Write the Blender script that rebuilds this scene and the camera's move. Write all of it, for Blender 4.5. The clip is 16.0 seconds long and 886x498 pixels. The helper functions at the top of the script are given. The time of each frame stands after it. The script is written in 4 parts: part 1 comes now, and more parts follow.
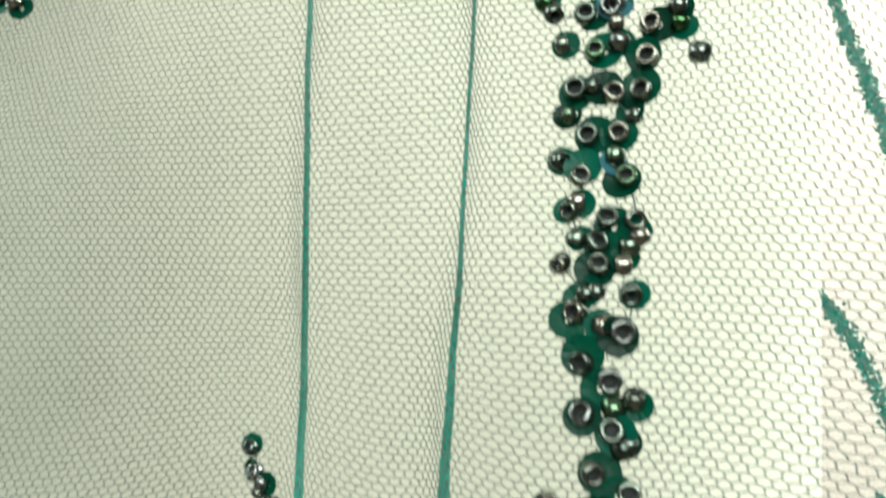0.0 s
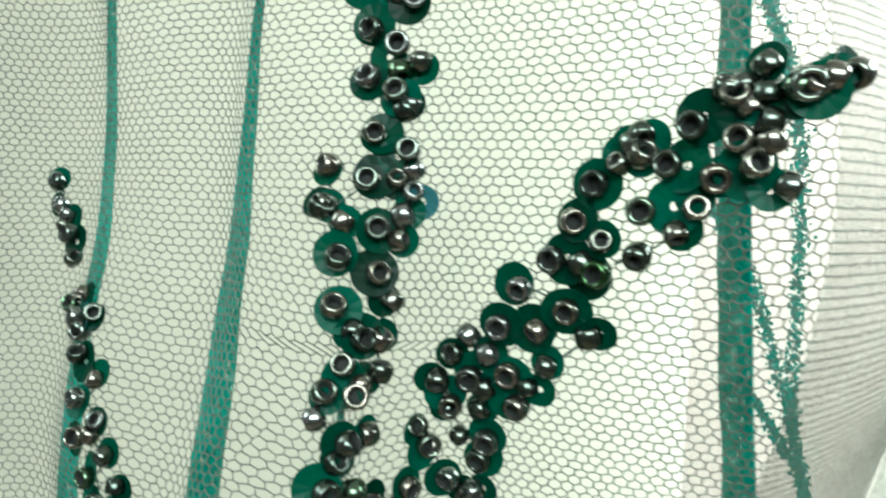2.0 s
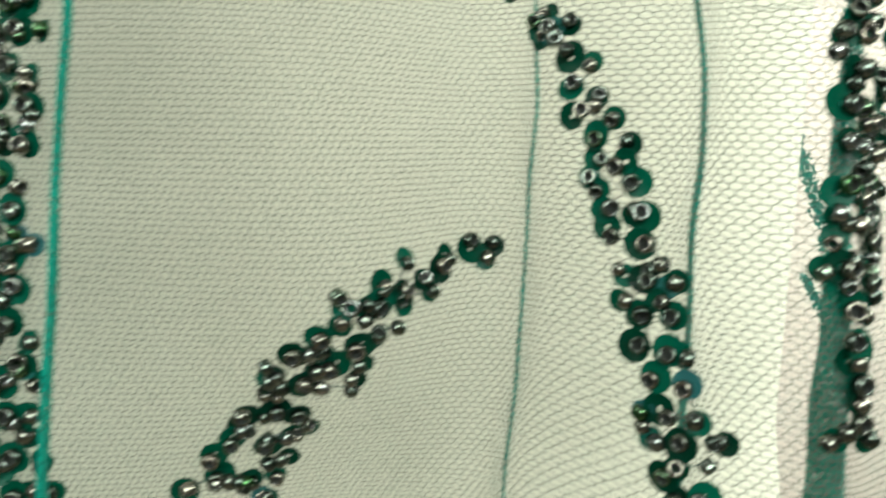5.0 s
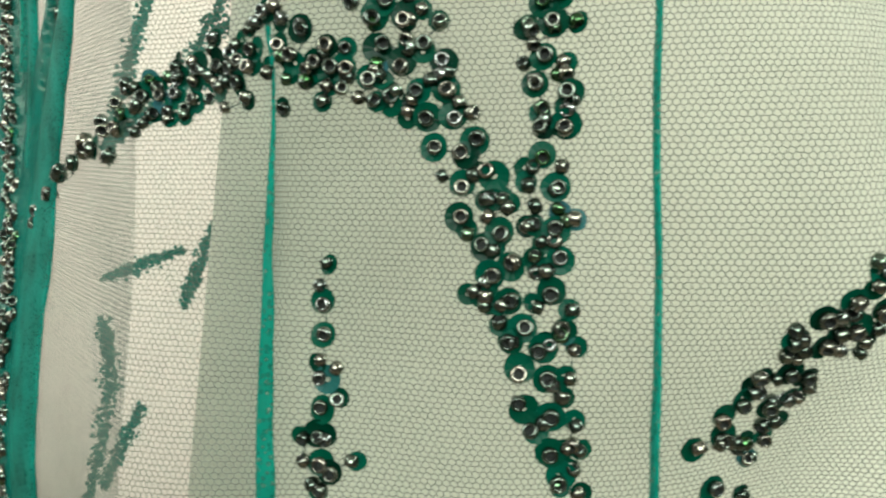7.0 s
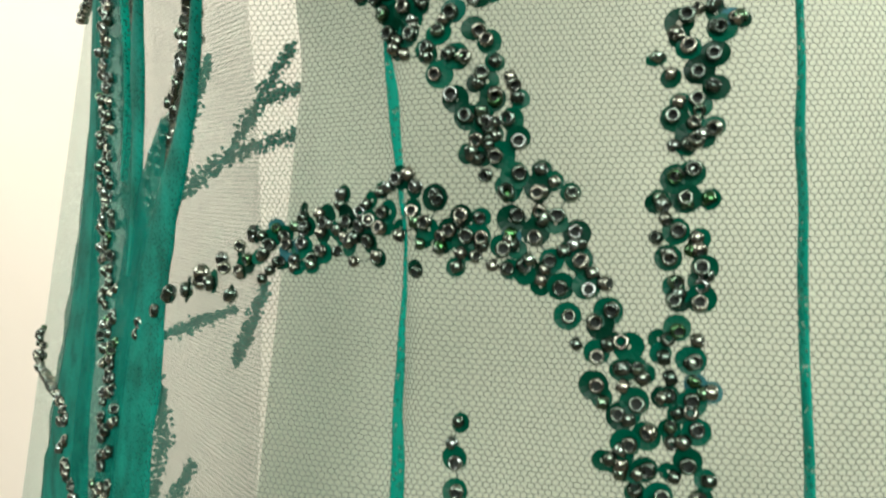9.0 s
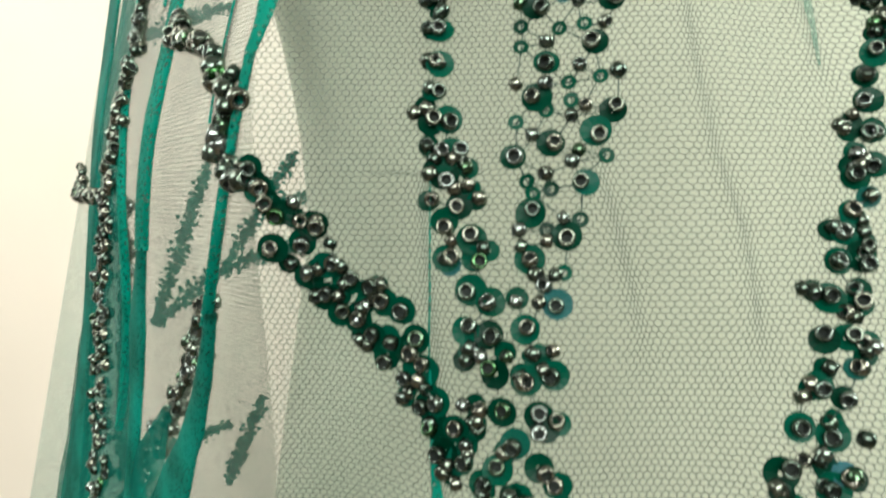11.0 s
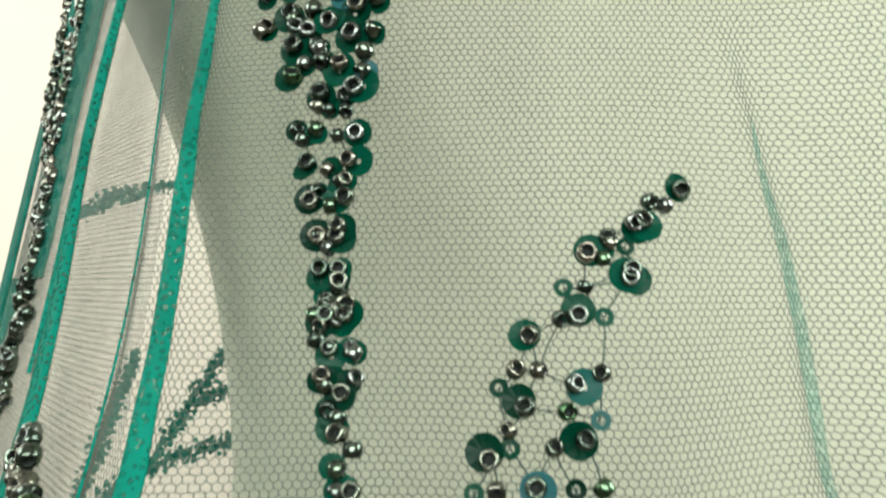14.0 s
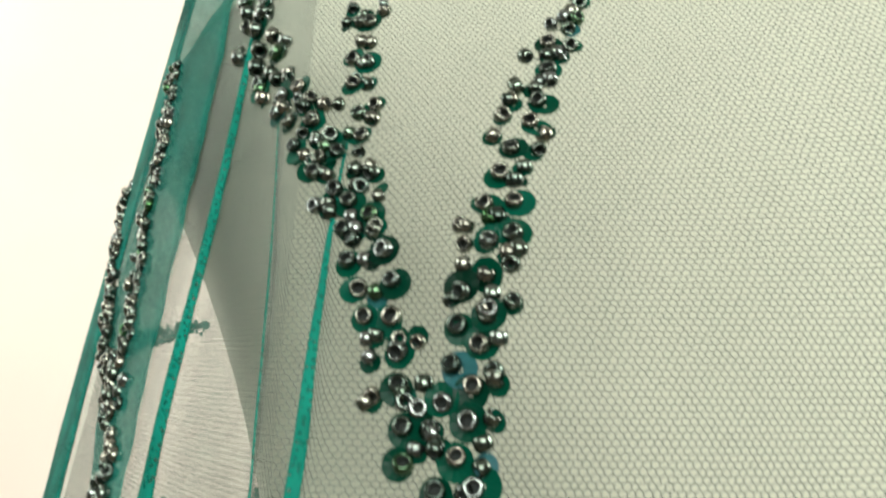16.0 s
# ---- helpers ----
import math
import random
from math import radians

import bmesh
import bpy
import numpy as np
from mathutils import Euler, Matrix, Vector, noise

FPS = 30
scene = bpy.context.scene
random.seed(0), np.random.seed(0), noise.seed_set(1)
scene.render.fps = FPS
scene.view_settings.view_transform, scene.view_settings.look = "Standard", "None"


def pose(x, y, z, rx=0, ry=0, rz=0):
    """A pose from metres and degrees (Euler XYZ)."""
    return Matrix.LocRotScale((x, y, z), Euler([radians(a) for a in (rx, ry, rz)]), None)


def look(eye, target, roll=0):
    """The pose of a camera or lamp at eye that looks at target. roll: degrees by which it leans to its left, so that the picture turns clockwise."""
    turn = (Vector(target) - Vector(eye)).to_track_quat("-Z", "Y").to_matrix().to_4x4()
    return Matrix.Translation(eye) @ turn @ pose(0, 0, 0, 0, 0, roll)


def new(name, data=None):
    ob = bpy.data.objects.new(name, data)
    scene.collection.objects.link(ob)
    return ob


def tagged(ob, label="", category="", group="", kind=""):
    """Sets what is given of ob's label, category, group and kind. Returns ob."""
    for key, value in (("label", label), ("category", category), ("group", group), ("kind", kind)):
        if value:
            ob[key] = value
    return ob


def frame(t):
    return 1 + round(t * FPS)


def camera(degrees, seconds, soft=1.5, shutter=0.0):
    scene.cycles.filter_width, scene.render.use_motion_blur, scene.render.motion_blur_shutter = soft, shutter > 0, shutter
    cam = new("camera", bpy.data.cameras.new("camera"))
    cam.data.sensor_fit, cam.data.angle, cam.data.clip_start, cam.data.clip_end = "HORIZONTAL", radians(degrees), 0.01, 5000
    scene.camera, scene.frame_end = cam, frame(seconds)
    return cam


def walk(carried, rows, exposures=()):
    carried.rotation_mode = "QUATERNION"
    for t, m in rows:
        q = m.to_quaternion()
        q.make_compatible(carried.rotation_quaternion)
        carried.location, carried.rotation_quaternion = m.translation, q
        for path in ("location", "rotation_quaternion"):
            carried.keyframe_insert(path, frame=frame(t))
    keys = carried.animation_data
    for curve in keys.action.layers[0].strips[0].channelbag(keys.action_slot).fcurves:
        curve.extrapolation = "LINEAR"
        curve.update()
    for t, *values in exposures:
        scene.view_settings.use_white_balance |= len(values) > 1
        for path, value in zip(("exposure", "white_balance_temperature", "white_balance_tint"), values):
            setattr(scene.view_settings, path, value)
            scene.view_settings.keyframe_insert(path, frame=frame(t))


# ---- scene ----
# Lengths below are in decimetres unless named otherwise; S turns them into metres.
S = 0.1
PATH = [
    (0, 0.0006, -0.8563, -0.0035, 0.09, -0.00, 0.06),
    (0.5, 0.0299, -0.8974, -0.1186, -2.54, 1.01, -0.16),
    (1, 0.0628, -0.8623, -0.2453, -2.48, -0.61, -2.21),
    (1.5, 0.1038, -0.8357, -0.3100, -2.96, -1.40, -5.02),
    (2, 0.1687, -0.8540, -0.3251, -4.43, -2.10, -5.74),
    (2.5, 0.2297, -0.9155, -0.3336, -6.74, -2.11, -5.27),
    (3, 0.2214, -0.9961, -0.4260, -6.44, -1.85, -5.38),
    (3.5, 0.1149, -1.0234, -0.5765, -4.49, -1.73, -5.75),
    (4, -0.0519, -1.0223, -0.6293, -6.67, -1.16, -5.56),
    (4.5, -0.3225, -1.0203, -0.6236, -10.15, -1.11, -8.29),
    (5, -0.5563, -1.0605, -0.6853, -9.36, -0.82, -7.00),
    (5.2, -0.6630, -1.0761, -0.7363, -7.81, -0.95, -6.83),
    (7.3, -1.3738, -1.0794, -0.7168, -9.35, 1.67, -1.86),
    (7.5, -1.3995, -1.0807, -0.6927, -9.48, 1.89, -1.49),
    (8, -1.4686, -1.0920, -0.6301, -9.21, 2.11, -1.59),
    (8.2, -1.4855, -1.1035, -0.6053, -8.70, 2.12, -1.33),
    (10.3, -1.6036, -0.9294, -0.0050, -5.24, 0.70, -0.77),
    (10.5, -1.6254, -0.8901, 0.0973, -6.49, 1.28, -1.54),
    (11, -1.6083, -0.8143, 0.2244, -4.86, 0.83, -1.45),
    (11.5, -1.5790, -0.7563, 0.3147, -1.95, 0.58, -2.46),
    (12, -1.5425, -0.6971, 0.4263, -0.28, 0.11, -3.84),
    (12.5, -1.4920, -0.6347, 0.5364, 1.37, -0.16, -3.79),
    (13, -1.4910, -0.5866, 0.6856, 0.84, -0.03, -3.86),
    (13.5, -1.5094, -0.5244, 0.8121, 0.63, 0.43, -3.96),
    (14, -1.5375, -0.4573, 0.8830, 2.84, 0.12, -4.63),
    (14.5, -1.5637, -0.4173, 0.9686, 5.02, -0.23, -4.84),
    (15, -1.6296, -0.4057, 1.1095, 5.46, -0.14, -5.82),
    (15.5, -1.6733, -0.4048, 1.2526, 6.79, -0.44, -5.14),
    (16, -1.7007, -0.3878, 1.4019, 8.19, 0.01, -3.58),
]

cam = camera(63.1, 16.0, soft=2.3, shutter=0.5)
walk(cam, [(t, pose(x * S, y * S, z * S, 90 + p, r, w)) for t, x, y, z, p, r, w in PATH],
     exposures=[(0.0, 0.0, 6300, 10), (2.5, 0.06, 5900, 6), (3.5, 0.08, 5950, 6), (5.2, -0.06, 6500, 9), (8.0, -0.08, 6480, 6), (12.5, -0.25, 6480, 5), (16.0, -0.27, 6500, 10)])

# ---------------------------------------------------------------- world and lights
world = bpy.data.worlds.new("sky")
scene.world = world
world.use_nodes = True
sky = world.node_tree.nodes.new("ShaderNodeTexSky")
sky.sky_type, sky.sun_disc, sky.sun_elevation, sky.sun_rotation = "NISHITA", False, radians(35), radians(150)
back = world.node_tree.nodes["Background"]
back.inputs["Strength"].default_value = 0.12
world.node_tree.links.new(sky.outputs[0], back.inputs[0])


def area_lamp(name, eye, target, w, h, power, colour):
    la = bpy.data.lights.new(name, "AREA")
    la.shape, la.size, la.size_y, la.energy, la.color = "RECTANGLE", w, h, power, colour
    ob = new(name, la)
    ob.matrix_world = look(eye, target)
    return ob


ROOM = (-1.7, 1.9, -1.9, 1.15, -1.3, 1.4)
area_lamp("window_light_front", (-0.25, -1.86, 0.95), (-0.25, 0, 0.2), 2.0, 0.78, 84, (1.0, 0.98, 0.92))
# Two added unseen fills: one whitens the form's right, one lifts its left.
area_lamp("fill_light_side", (1.86, 0.1, 0.95), (0, 0.2, 0.1), 1.5, 0.78, 106, (1.0, 0.98, 0.92))
area_lamp("fill_light_left", (-1.66, 0.3, 0.95), (0, 0.6, 0.2), 1.1, 0.78, 24, (1.0, 0.97, 0.90))


# ---------------------------------------------------------------- materials
class Mat:
    def __init__(self, name):
        self.m = bpy.data.materials.new(name)
        self.m.use_nodes = True
        self.t = self.m.node_tree
        self.b = self.t.nodes["Principled BSDF"]
        self.out = self.t.nodes["Material Output"]

    def node(self, kind, **values):
        n = self.t.nodes.new(kind)
        for k, v in values.items():
            n.inputs[k].default_value = v
        return n

    def link(self, a, b):
        self.t.links.new(a, b)

    def noise(self, scale, detail=3.0, rough=0.5):
        co = self.node("ShaderNodeTexCoord")
        n = self.node("ShaderNodeTexNoise", Scale=scale, Detail=detail, Roughness=rough)
        self.link(co.outputs["Object"], n.inputs["Vector"])
        return n.outputs["Fac"]

    def ramp(self, fac, stops):
        r = self.node("ShaderNodeValToRGB")
        el = r.color_ramp.elements
        while len(el) < len(stops):
            el.new(0.5)
        for e, (p, c) in zip(el, stops):
            e.position, e.color = p, (*c, 1)
        self.link(fac, r.inputs[0])
        return r.outputs[0]

    def bump(self, fac, strength, dist):
        n = self.node("ShaderNodeBump", Strength=strength, Distance=dist)
        self.link(fac, n.inputs["Height"])
        self.link(n.outputs[0], self.b.inputs["Normal"])


def plain(name, stops, scale, rough, bump=0.0, bump_scale=400.0, dist=0.001):
    m = Mat(name)
    m.link(m.ramp(m.noise(scale), stops), m.b.inputs["Base Color"])
    m.b.inputs["Roughness"].default_value = rough
    if bump:
        m.bump(m.noise(bump_scale, 4.0), bump, dist)
    return m.m


MAT_WALL = plain("wall_paint", [(0.3, (0.68, 0.615, 0.53)), (0.7, (0.72, 0.655, 0.57))], 3.0, 0.85, 0.15, 300.0)
# The floor is out of view; its dark brown darkens the beads' lower halves.
MAT_FLOOR = plain("floor_wood", [(0.3, (0.14, 0.10, 0.065)), (0.7, (0.19, 0.14, 0.09))], 6.0, 0.5, 0.1)
# Unseen ceiling, greyed down to leave darkness for the beads to mirror.
MAT_CEIL = plain("unseen_grey_ceiling", [(0.3, (0.30, 0.29, 0.27)), (0.7, (0.34, 0.33, 0.31))], 4.0, 0.9)
# Out-of-view walls, added and kept dark so bead reflections gain contrast.
MAT_UNSEEN_WALL = plain("unseen_dark_wall", [(0.3, (0.085, 0.08, 0.07)), (0.7, (0.11, 0.10, 0.088))], 3.0, 0.85, 0.15, 300.0)
MAT_FRAME = plain("window_frame_paint", [(0.3, (0.78, 0.77, 0.74)), (0.7, (0.82, 0.81, 0.78))], 9.0, 0.4)


def cloth_material():
    m = Mat("beige_jersey")
    large = m.ramp(m.noise(9.0, 3.0), [(0.25, (0.54, 0.568, 0.445)), (0.75, (0.615, 0.643, 0.51))])
    fine = m.node("ShaderNodeTexWave", Scale=900.0, Distortion=1.5)
    co = m.node("ShaderNodeTexCoord")
    m.link(co.outputs["Object"], fine.inputs["Vector"])
    m.link(large, m.b.inputs["Base Color"])
    m.b.inputs["Roughness"].default_value = 0.9
    m.b.inputs["Sheen Weight"].default_value = 0.15
    m.bump(fine.outputs["Fac"], 0.25, 0.0004)
    return m.m


def thread_material(name, dark, light, rough=0.55):
    m = Mat(name)
    m.link(m.ramp(m.noise(160.0, 2.0), [(0.3, dark), (0.7, light)]), m.b.inputs["Base Color"])
    m.b.inputs["Roughness"].default_value = rough
    return m.m


def sheer_material(name, stops, cover, holes, scale, thinness=0.35):
    """Dense folded tulle: teal yarn with see-through gaps between the yarns."""
    m = Mat(name)
    co = m.node("ShaderNodeTexCoord")
    vo = m.node("ShaderNodeTexVoronoi", Scale=scale)
    m.link(co.outputs["Object"], vo.inputs["Vector"])
    m.link(m.ramp(m.noise(70.0, 3.0), stops), m.b.inputs["Base Color"])
    m.b.inputs["Roughness"].default_value = 0.7
    m.b.inputs["Specular IOR Level"].default_value = 0.15
    clear = m.node("ShaderNodeBsdfTransparent")
    thin = m.node("ShaderNodeBsdfTranslucent")
    m.link(m.ramp(m.noise(70.0, 3.0), stops), thin.inputs[0])
    yarn = m.node("ShaderNodeMixShader", Fac=thinness)
    m.link(m.b.outputs[0], yarn.inputs[1])
    m.link(thin.outputs[0], yarn.inputs[2])
    gap = m.ramp(vo.outputs["Distance"], [(0.0, (holes,) * 3), (0.25, (holes,) * 3), (0.5, (cover,) * 3)])
    mix = m.node("ShaderNodeMixShader")
    m.link(gap, mix.inputs[0])
    m.link(clear.outputs[0], mix.inputs[1])
    m.link(yarn.outputs[0], mix.inputs[2])
    m.link(mix.outputs[0], m.out.inputs[0])
    return m.m


def sequin_material():
    """Tinted see-through plastic with a gloss coat; the tint varies from piece to piece."""
    m = Mat("green_sequin_plastic")
    info = m.node("ShaderNodeObjectInfo")
    tint = m.ramp(info.outputs["Random"], [(0.0, (0.0, 0.10, 0.05)), (0.5, (0.003, 0.19, 0.105)), (0.94, (0.004, 0.21, 0.13)), (1.0, (0.2, 0.5, 0.55))])
    clear = m.node("ShaderNodeBsdfTransparent")
    m.link(tint, clear.inputs[0])
    body = m.ramp(info.outputs["Random"], [(0.0, (0.0, 0.028, 0.014)), (0.6, (0.0, 0.085, 0.046)), (0.94, (0.001, 0.11, 0.066)), (1.0, (0.05, 0.17, 0.2))])
    m.link(body, m.b.inputs["Base Color"])
    m.b.inputs["Roughness"].default_value = 0.3
    m.b.inputs["Specular IOR Level"].default_value = 0.14
    mix = m.node("ShaderNodeMixShader", Fac=0.52)
    m.link(clear.outputs[0], mix.inputs[1])
    m.link(m.b.outputs[0], mix.inputs[2])
    m.link(mix.outputs[0], m.out.inputs[0])
    return m.m


def bead_material():
    m = Mat("lustre_glass_bead")
    info = m.node("ShaderNodeObjectInfo")
    tone = m.ramp(info.outputs["Random"], [(0.0, (0.045, 0.075, 0.058)), (0.3, (0.11, 0.145, 0.115)), (0.55, (0.26, 0.255, 0.21)),
                                           (0.72, (0.08, 0.12, 0.095)), (0.88, (0.27, 0.30, 0.29)), (1.0, (0.02, 0.11, 0.02))])
    spots = m.ramp(m.noise(1500.0, 2.0), [(0.35, (0.55, 0.6, 0.55)), (0.65, (1.0, 1.0, 1.0))])
    mul = m.node("ShaderNodeMix")
    mul.data_type, mul.blend_type = "RGBA", "MULTIPLY"
    mul.inputs[0].default_value = 1.0
    m.link(tone, mul.inputs[6])
    m.link(spots, mul.inputs[7])
    m.link(mul.outputs[2], m.b.inputs["Base Color"])
    m.b.inputs["Metallic"].default_value = 0.95
    m.b.inputs["Roughness"].default_value = 0.2
    m.b.inputs["Coat Weight"].default_value = 0.5
    m.b.inputs["Coat Roughness"].default_value = 0.08
    return m.m


MAT_BODY = cloth_material()
MAT_NET = thread_material("tulle_yarn", (0.046, 0.062, 0.046), (0.08, 0.10, 0.076))
MAT_STITCH = thread_material("dark_stitching_thread", (0.01, 0.035, 0.028), (0.02, 0.06, 0.045))
TEAL = [(0.3, (0.0, 0.21, 0.155)), (0.7, (0.004, 0.32, 0.245))]
MAT_FOLD = sheer_material("folded_teal_tulle", [(0.3, (0.0, 0.18, 0.125)), (0.7, (0.002, 0.28, 0.205))], 0.96, 0.42, 850.0)
MAT_DENSE = sheer_material("bunched_teal_tulle", [(0.3, (0.0, 0.08, 0.056)), (0.7, (0.003, 0.20, 0.15))], 0.98, 0.74, 1000.0, 0.12)
MAT_SHEER = sheer_material("loosely_gathered_teal_tulle", [(0.3, (0.0, 0.15, 0.11)), (0.7, (0.003, 0.24, 0.18))], 0.62, 0.36, 900.0)
MAT_FAINT = sheer_material("faintly_drawn_teal_tulle", TEAL, 0.26, 0.08, 700.0)
MAT_VEIL = sheer_material("single_teal_tulle", TEAL, 0.24, 0.06, 700.0)
MAT_SEQUIN = sequin_material()
MAT_BEAD = bead_material()
# Near-black colour that paints the shade inside the bead holes.
MAT_HOLE_SHADE = thread_material("bead_hole_shade", (0.003, 0.007, 0.005), (0.006, 0.013, 0.009), 0.8)
MAT_EMBROIDERY = plain("teal_embroidery", [(0.3, (0.0, 0.085, 0.06)), (0.7, (0.004, 0.15, 0.11))], 120.0, 0.45)


# ---------------------------------------------------------------- helpers
def mesh_object(name, verts, faces, material, smooth=True):
    me = bpy.data.meshes.new(name)
    me.from_pydata(verts, [], faces)
    me.materials.append(material)
    if smooth:
        me.shade_smooth()
    return new(name, me)


def under(ob, parent, label=""):
    ob.parent = parent
    if label:
        ob["label"] = label
    return ob


def box(name, x0, x1, y0, y1, z0, z1, material, bevel=0.0):
    bm = bmesh.new()
    bmesh.ops.create_cube(bm, size=1.0, matrix=Matrix.Translation(((x0 + x1) / 2, (y0 + y1) / 2, (z0 + z1) / 2)) @ Matrix.Diagonal((x1 - x0, y1 - y0, z1 - z0, 1)))
    if bevel:
        bmesh.ops.bevel(bm, geom=bm.edges[:], offset=bevel, segments=2, affect="EDGES")
    me = bpy.data.meshes.new(name)
    bm.to_mesh(me)
    bm.free()
    me.materials.append(material)
    return new(name, me)


# ---------------------------------------------------------------- room
def wall_with_opening(name, axis, at, thick, a0, a1, z0, z1, o0, o1, p0, p1, material):
    """An unseen wall with an opening for a lamp, as one mesh of four blocks."""
    bm = bmesh.new()
    for u0, u1, w0, w1 in ((a0, o0, z0, z1), (o1, a1, z0, z1), (o0, o1, z0, p0), (o0, o1, p1, z1)):
        c, size = ((u0 + u1) / 2, at + thick / 2, (w0 + w1) / 2), (u1 - u0, abs(thick), w1 - w0)
        if axis == "x":
            c, size = (c[1], c[0], c[2]), (size[1], size[0], size[2])
        bmesh.ops.create_cube(bm, size=1.0, matrix=Matrix.Translation(c) @ Matrix.Diagonal((*size, 1)))
    me = bpy.data.meshes.new(name)
    bm.to_mesh(me)
    bm.free()
    me.materials.append(material)
    return tagged(new(name, me), "unseen dark wall with an opening for its lamp", "wall", kind="structure")


X0, X1, Y0, Y1, Z0, Z1 = ROOM
tagged(box("floor", X0 - 0.1, X1 + 0.1, Y0 - 0.1, Y1 + 0.1, Z0 - 0.1, Z0, MAT_FLOOR), "unseen dark brown wooden floor", "floor", kind="structure")
tagged(box("ceiling", X0 - 0.1, X1 + 0.1, Y0 - 0.1, Y1 + 0.1, Z1, Z1 + 0.1, MAT_CEIL), "unseen grey ceiling", "ceiling", kind="structure")
tagged(box("wall_north", X0, X1, Y1, Y1 + 0.1, Z0, Z1, MAT_WALL), "bright cream painted wall behind the dress", "wall", kind="structure")
wall_with_opening("wall_south", "y", Y0 - 0.1, 0.1, X0, X1, Z0, Z1, -1.25, 0.75, 0.55, 1.36, MAT_UNSEEN_WALL)
wall_with_opening("wall_east", "x", X1, 0.1, Y0 - 0.1, Y1 + 0.1, Z0, Z1, -0.65, 0.85, 0.55, 1.36, MAT_UNSEEN_WALL)
wall_with_opening("wall_west", "x", X0 - 0.1, 0.1, Y0 - 0.1, Y1 + 0.1, Z0, Z1, -0.65, 0.85, 0.55, 1.36, MAT_UNSEEN_WALL)

# ---------------------------------------------------------------- the dress surface
# The front of the skirt: a gentle bow, soft waves on a regular grid (columns across, heights up each column), and three close dents.
BOW = (0.296, -0.335, 0.312, -0.052, -0.048, 0.103)
WAVE_X, WAVE_Z = np.arange(-2.1, 0.91, 0.3), np.arange(-1.5, 2.3, 0.6)
WAVES = [
    (-0.028, 0.115, 0.011, -0.131, -0.015, 0.019, 0.021),
    (-0.080, 0.062, 0.118, -0.119, 0.014, -0.018, 0.035),
    (-0.021, -0.005, -0.078, -0.008, 0.013, -0.075, 0.005),
    (-0.051, -0.050, 0.010, -0.049, -0.015, -0.019, 0.009),
    (-0.000, -0.059, -0.052, 0.071, 0.103, -0.025, -0.000),
    (0.175, -0.110, 0.046, 0.025, 0.063, -0.014, -0.000),
    (0.088, 0.122, 0.180, 0.001, 0.021, 0.008, 0.000),
    (-0.049, -0.089, 0.003, 0.055, -0.062, 0.007, 0.000),
    (-0.119, 0.095, -0.013, 0.047, -0.081, -0.001, 0.000),
    (0.077, 0.109, -0.194, 0.017, -0.032, -0.000, -0.000),
    (-0.000, 0.023, 0.109, 0.035, -0.003, -0.000, -0.000),
]
FOLDS = [(-0.50, -0.97, 0.15, 0.12, -0.028), (0.13, -0.50, 0.07, 0.22, -0.030), (0.27, -0.68, 0.05, 0.09, 0.02), (-0.33, -0.34, 0.11, 0.20, 0.030), (-0.34, -0.88, 0.10, 0.15, 0.020), (0.27, -0.69, 0.09, 0.20, 0.030), (-0.20, -0.61, 0.08, 0.18, -0.050), (-0.08, -0.86, 0.06, 0.14, 0.035), (0.00, -0.35, 0.07, 0.22, 0.060), (0.13, -0.93, 0.07, 0.32, -0.060)]
XL, XR, WRAP, Y_BACK = -1.9, 0.56, 2.2, 5.0


def front(x, z):
    u, v = (x + 0.7) / 1.4, (z - 0.2) / 1.5
    y = BOW[0] + BOW[1] * u + BOW[2] * v + BOW[3] * u * u + BOW[4] * u * v + BOW[5] * v * v
    for cx, column in zip(WAVE_X, WAVES):
        across = np.exp(-(((x - cx) / 0.22) ** 2))
        for cz, h in zip(WAVE_Z, column):
            y = y + h * across * np.exp(-(((z - cz) / 0.45) ** 2))
    for a, b, p, q, h in FOLDS:
        y = y + h * np.exp(-(((x - a) / p) ** 2) - ((z - b) / q) ** 2)
    return y


def bez(a, k, b, t):
    return (1 - t) ** 2 * a + 2 * t * (1 - t) * k + t * t * b


def surface(s, z):
    """Places on the skirt's outer tulle: s runs round the body (the plain x of the front), z is the height. Arrays in, (n, 3) out."""
    s, z = np.asarray(s, float), np.asarray(z, float)
    x, y = np.clip(s, XL, XR), 0.0
    y = front(x, z)
    for side, edge, bx, by, kx, ky in ((-1, XL, -3.17 + 0.22 * z, 2.4, -2.25, 0.4), (1, XR, 3.4 - 0.1 * z, 2.6, 0.95, 0.15)):
        t = (s - edge) * side / WRAP
        f0 = front(edge + 0 * z, z)
        t1, t2 = np.clip(t, 0, 1), np.clip(t - 1, 0, 1)
        px, py = bez(edge, kx, bx, t1), bez(f0, f0 + ky, by, t1)
        qx, qy = bez(bx, bx + 0.8 * side, edge, t2), bez(by, Y_BACK, Y_BACK, t2)
        x = np.where(t > 1, qx, np.where(t > 0, px, x))
        y = np.where(t > 1, qy, np.where(t > 0, py, y))
    return np.stack([x, y, z + 0 * x], -1)


def normal(s, z):
    """The outward normals."""
    a, b = surface(np.asarray(s) + 0.01, z) - surface(np.asarray(s) - 0.01, z), surface(s, np.asarray(z) + 0.01) - surface(s, np.asarray(z) - 0.01)
    n = np.cross(a, b)
    return n / np.linalg.norm(n, axis=-1, keepdims=True)


